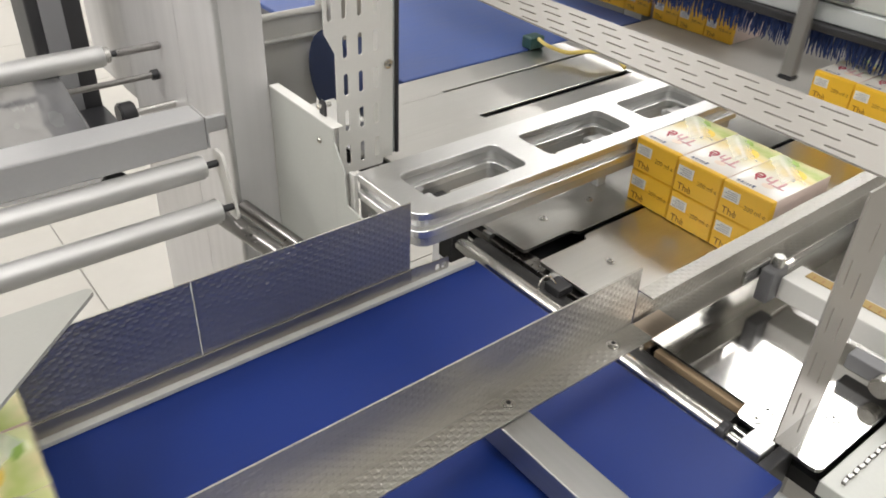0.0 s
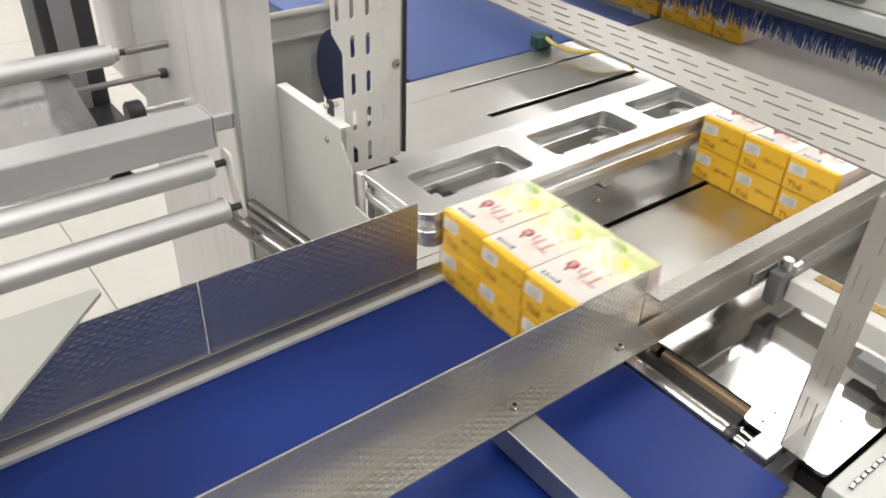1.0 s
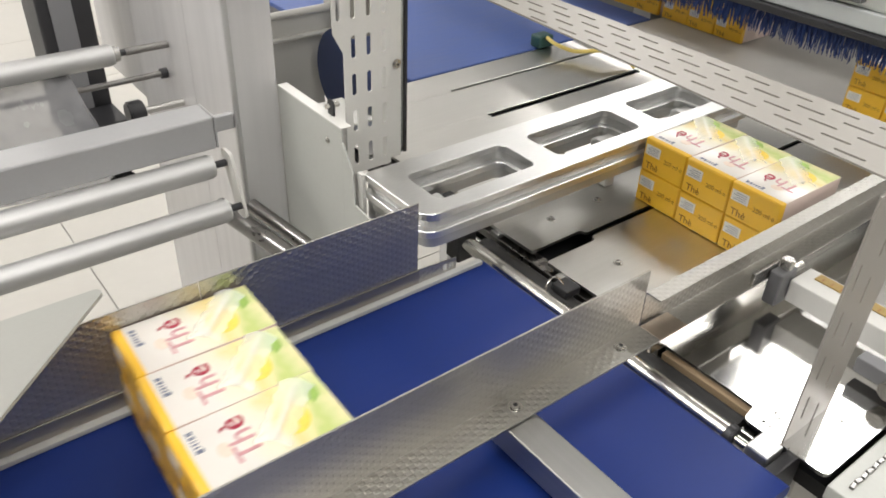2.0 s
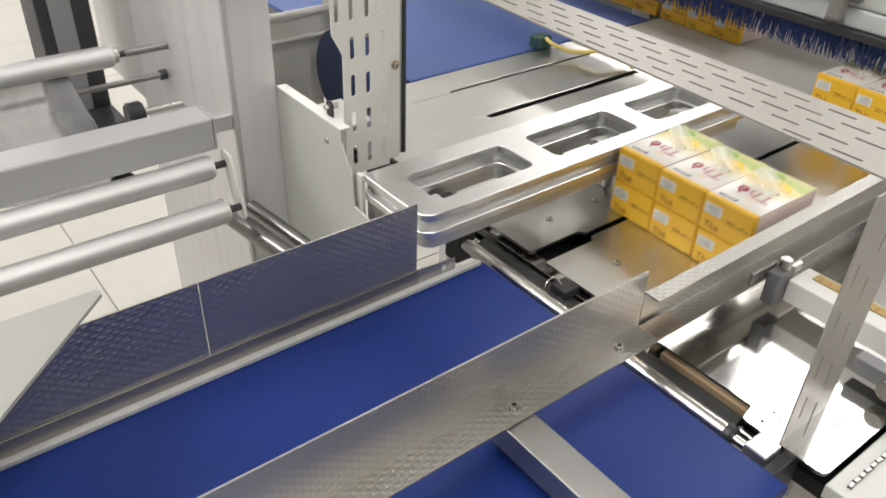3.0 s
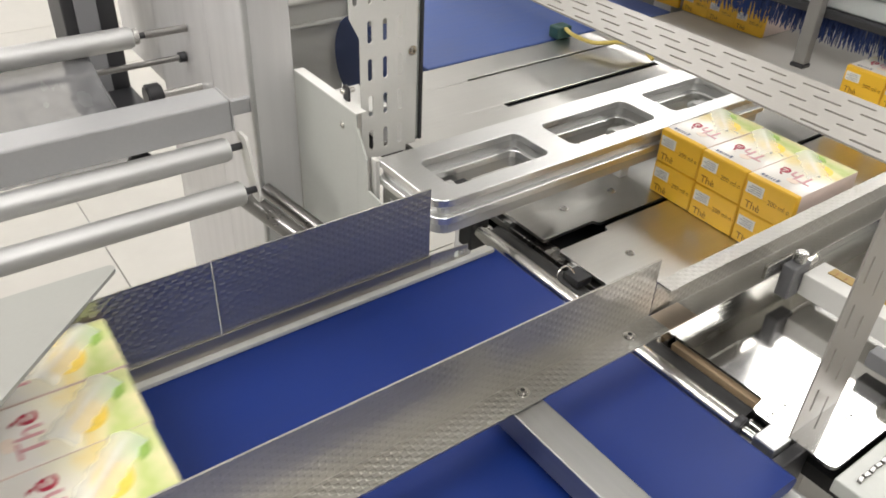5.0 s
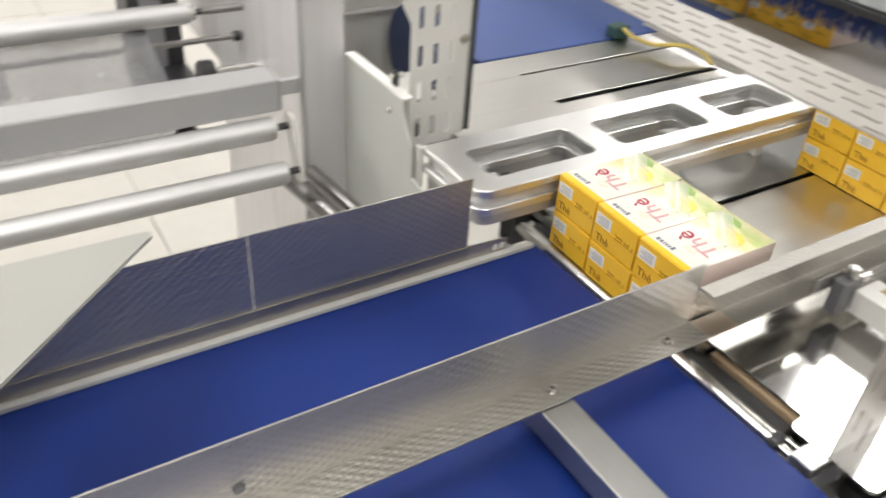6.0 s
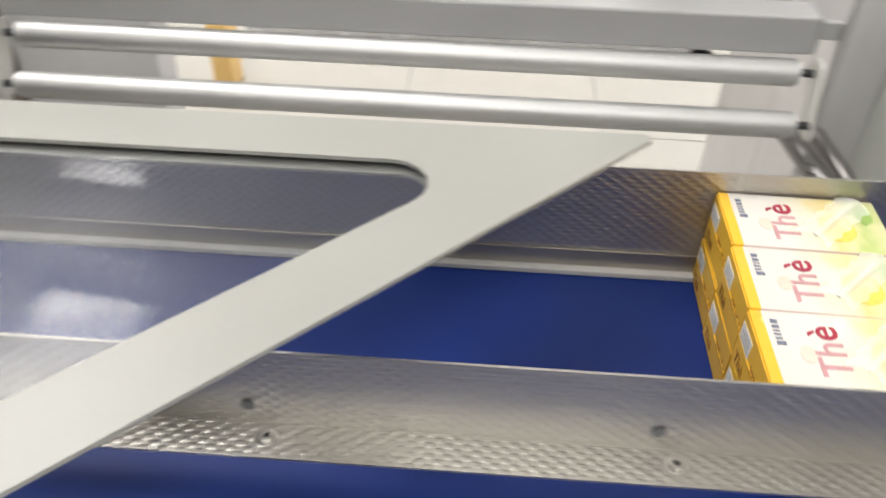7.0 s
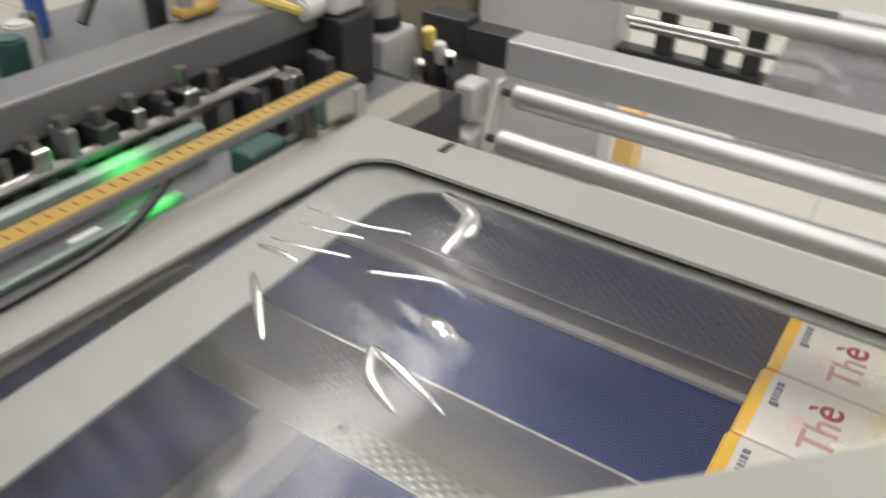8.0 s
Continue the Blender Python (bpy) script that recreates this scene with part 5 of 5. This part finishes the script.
def build_pack():
    """Six drink cartons lying in two layers of three, front ends at x = 0."""
    pack = thing("carton_pack", "six yellow and white drink cartons stacked in two layers of three", "cartons", "packs of cartons on the line")
    body = mesh_of("carton", box(0.0004, CL, 0.0005, CW - 0.0005, 0.0003, CH - 0.0003, 0.0012), PRINT)
    smooth(body)
    end = mesh_of("end_face", box(-0.0003, 0.0003, 0.0016, CW - 0.0016, 0.0014, CH - 0.0014, 0), YELLOW)
    flap = mesh_of("fold_seam", box(-0.0008, -0.0003, 0.0016, CW - 0.0016, CH * 0.50, CH * 0.515, 0), YELLOW)
    label = mesh_of("code_label", box(-0.0006, -0.0003, CW * 0.60, CW * 0.94, CH * 0.52, CH * 0.82, 0), LABEL)
    bars = bmesh.new()
    for k in range(4):
        z = CH * (0.57 + 0.06 * k)
        box(-0.0008, -0.0006, CW * 0.64, CW * (0.90 - 0.05 * (k % 2)), z, z + 0.0007, 0, bars)
    bars = mesh_of("code_print", bars, surface("print_grey", (0.35, 0.34, 0.36), 0.5))
    big = lettering("Th", 0.0225, ROSE, "word_print", bold=0.00015)
    accent = lettering("è", 0.0232, RED, "accent_print", bold=0.0002)
    small = lettering("Thè", 0.0105, BROWN, "word_print")
    vol = lettering("200 ml e", 0.0066, BROWN, "volume_print")
    name_bar = bmesh.new()
    for k, (a, b) in enumerate(((0, 0.0026), (0.0042, 0.0054), (0.0070, 0.0082), (0.0098, 0.0106), (0.0122, 0.0142), (0.0158, 0.0184))):
        box(-0.0024, 0.0024 - 0.0012 * (k > 0), a, b, 0, 0.0003, 0, name_bar)
    name_bar = mesh_of("name_print", name_bar, NAVY)
    blush = mesh_of("blush_print", slab([(0.0045 * math.cos(a), 0.006 * math.sin(a)) for a in [2 * math.pi * i / 14 for i in range(14)]], [], 0, 0.0002), PINK)
    lemon = mesh_of("lemon_print", slab([(0.011 * math.cos(a), 0.013 * math.sin(a)) for a in [2 * math.pi * i / 20 for i in range(20)]], [], 0, 0.00015), surface("print_lemon", (0.86, 0.62, 0.10), 0.4, 0, 0.5, 180, dirt=0.3))
    leaf = mesh_of("leaf_print", slab([(0, 0), (0.006, 0.005), (0.007, 0.014), (0.002, 0.022), (-0.003, 0.012)], [], 0, 0.00018), surface("print_leaf", (0.30, 0.46, 0.10), 0.4, 0, 0.4, 150, dirt=0.3))
    # straw in its clear sleeve, laid across the face
    sl = bmesh.new()
    n, w = 16, 0.0105
    rows = []
    for i in range(n + 1):
        u = i / n
        row = []
        for j in range(7):
            v = j / 6 * 2 - 1
            lift = 0.0044 * max(0.0, 1 - (v * 1.05) ** 2) + 0.0004 * math.sin(i * 2.3 + j) + 0.0003
            row.append(sl.verts.new((u * 0.052, v * w * (1 + 0.10 * math.sin(i * 1.7)), lift)))
        rows.append(row)
    for ra, rb in zip(rows, rows[1:]):
        for j in range(6):
            sl.faces.new((ra[j], rb[j], rb[j + 1], ra[j + 1]))
    sleeve = smooth(mesh_of("straw_sleeve", sl, SLEEVE))
    straw = smooth(mesh_of("straw", rod((0.004, 0, 0.0021), (0.048, 0, 0.0021), 0.0017, seg=10), SLEEVE))
    random.seed(3)
    for k in range(2):
        for j in range(3):
            c = new("carton", body)
            c.parent = pack
            c.matrix_basis = pose(random.uniform(-0.0012, 0.0012), j * CW, k * CH, 0, 0, random.uniform(-0.7, 0.7))

            def sub(name, me, m):
                o = new(name, me)
                o.parent = c
                o.matrix_basis = m
                return o
            sub("end_face", end, Matrix())
            sub("fold_seam", flap, Matrix())
            sub("code_label", label, Matrix())
            sub("code_print", bars, Matrix())
            sub("word_print", small, pose(-0.0005, CW * 0.74, CH * 0.20, 90, 0, -90))
            sub("volume_print", vol, pose(-0.0005, CW * 0.28, CH * 0.52, 90, 0, -90))
            if k == 1:
                sub("word_print", big, pose(0.036, CW * 0.38, CH - 0.0001, 0, 0, 90))
                sub("accent_print", accent, pose(0.0352, CW * 0.715, CH - 0.0001, 0, 0, 90))
                sub("name_print", name_bar, pose(0.0120, CW * 0.52, CH - 0.0002))
                sub("blush_print", blush, pose(0.024, CW * 0.42, CH - 0.0002))
                sub("lemon_print", lemon, pose(0.066, CW * 0.42, CH - 0.0002))
                sub("leaf_print", leaf, pose(0.084, CW * 0.50, CH - 0.0002))
                s = sub("straw_sleeve", sleeve, pose(0.047, CW * 0.18, CH + 0.0001, 0, 0, 47))
                s.visible_shadow = False
                sub("straw", straw, pose(0.047, CW * 0.18, CH + 0.0001, 0, 0, 47))
    return pack


belt_conveyor()
transfer_rollers()
guide_rails()
cross_bars()
table()
pusher_plate()
guards()
machine_column()
film_rollers()
former_plates()
sealing_unit()
near_side()
upstream()
GATE = stop_gate()
PACKS = [build_pack()]
for _ in range(4):
    PACKS.append(copy_thing(PACKS[0], pose(0, 0, 0)))
for wy in (0.405, 0.575):
    tagged(copy_thing(PACKS[0], pose(0.800, wy, -0.0034)), "six yellow drink cartons waiting in front of the brush curtain")

# ---- what moves: packs wait at the table, then cross to the belt, one each 2.58 s ----
STARTS = [-2.585, -0.01, 2.58, 5.165, 7.75]
STEPS = [(-8.0, 2.16), (-3.0, 0.64), (-2.85, 0.618), (-2.22, 0.612), (-2.06, 0.580), (-1.96, 0.525), (-1.86, 0.485), (-1.72, 0.420), (-1.55, 0.365), (-1.42, 0.330), (-1.27, 0.298), (-1.12, 0.281), (-0.95, 0.2785), (0.24, 0.2785), (0.33, 0.268), (0.40, 0.247),
         (0.50, 0.214), (0.60, 0.166), (0.75, 0.111), (0.835, 0.082), (0.92, 0.050), (1.02, 0.013), (1.18, -0.036), (1.335, -0.079), (1.42, -0.104), (1.51, -0.127), (1.70, -0.178), (1.835, -0.2145),
         (1.92, -0.2415), (2.20, -0.316), (2.835, -0.488), (9.0, -2.19)]
LANE_Y = 0.0105


def along(steps, tau):
    for (a, xa), (b, xb) in zip(steps, steps[1:]):
        if tau <= b:
            return xa + (xb - xa) * max(0.0, tau - a) / (b - a)
    return steps[-1][1]


def height_at(x):
    """The packs step up from the table to the belt."""
    return -0.0034 + 0.0036 * min(1.0, max(0.0, (0.10 - x) / 0.06))


# the gate drops between the packs, shifts with the next one and lifts again
GATE_LIFT = [(-0.50, 0.22), (-0.18, 0.0), (0.22, 0.0), (0.40, 0.065), (0.60, 0.22), (2.1, 0.22)]
GATE_SLIDE = [(-0.10, 0.052), (0.12, 0.0), (0.7, 0.0), (1.6, 0.052)]


def motions():
    for start, p in zip(STARTS, PACKS):
        rows = []
        for k in range(81):
            t = k * 0.1
            x = along(STEPS, t - start)
            rows.append((t, pose(x, LANE_Y, height_at(x), 0, 0, -1.3)))
        walk(p, rows)
    rows = []
    for k in range(81):
        t = k * 0.1
        tau = min((t - start for start in STARTS), key=lambda d: abs(d - 0.8))
        rows.append((t, pose(0.632, 0.186 + along(GATE_SLIDE, tau), 0.048 + along(GATE_LIFT, tau))))
    walk(GATE, rows)


motions()
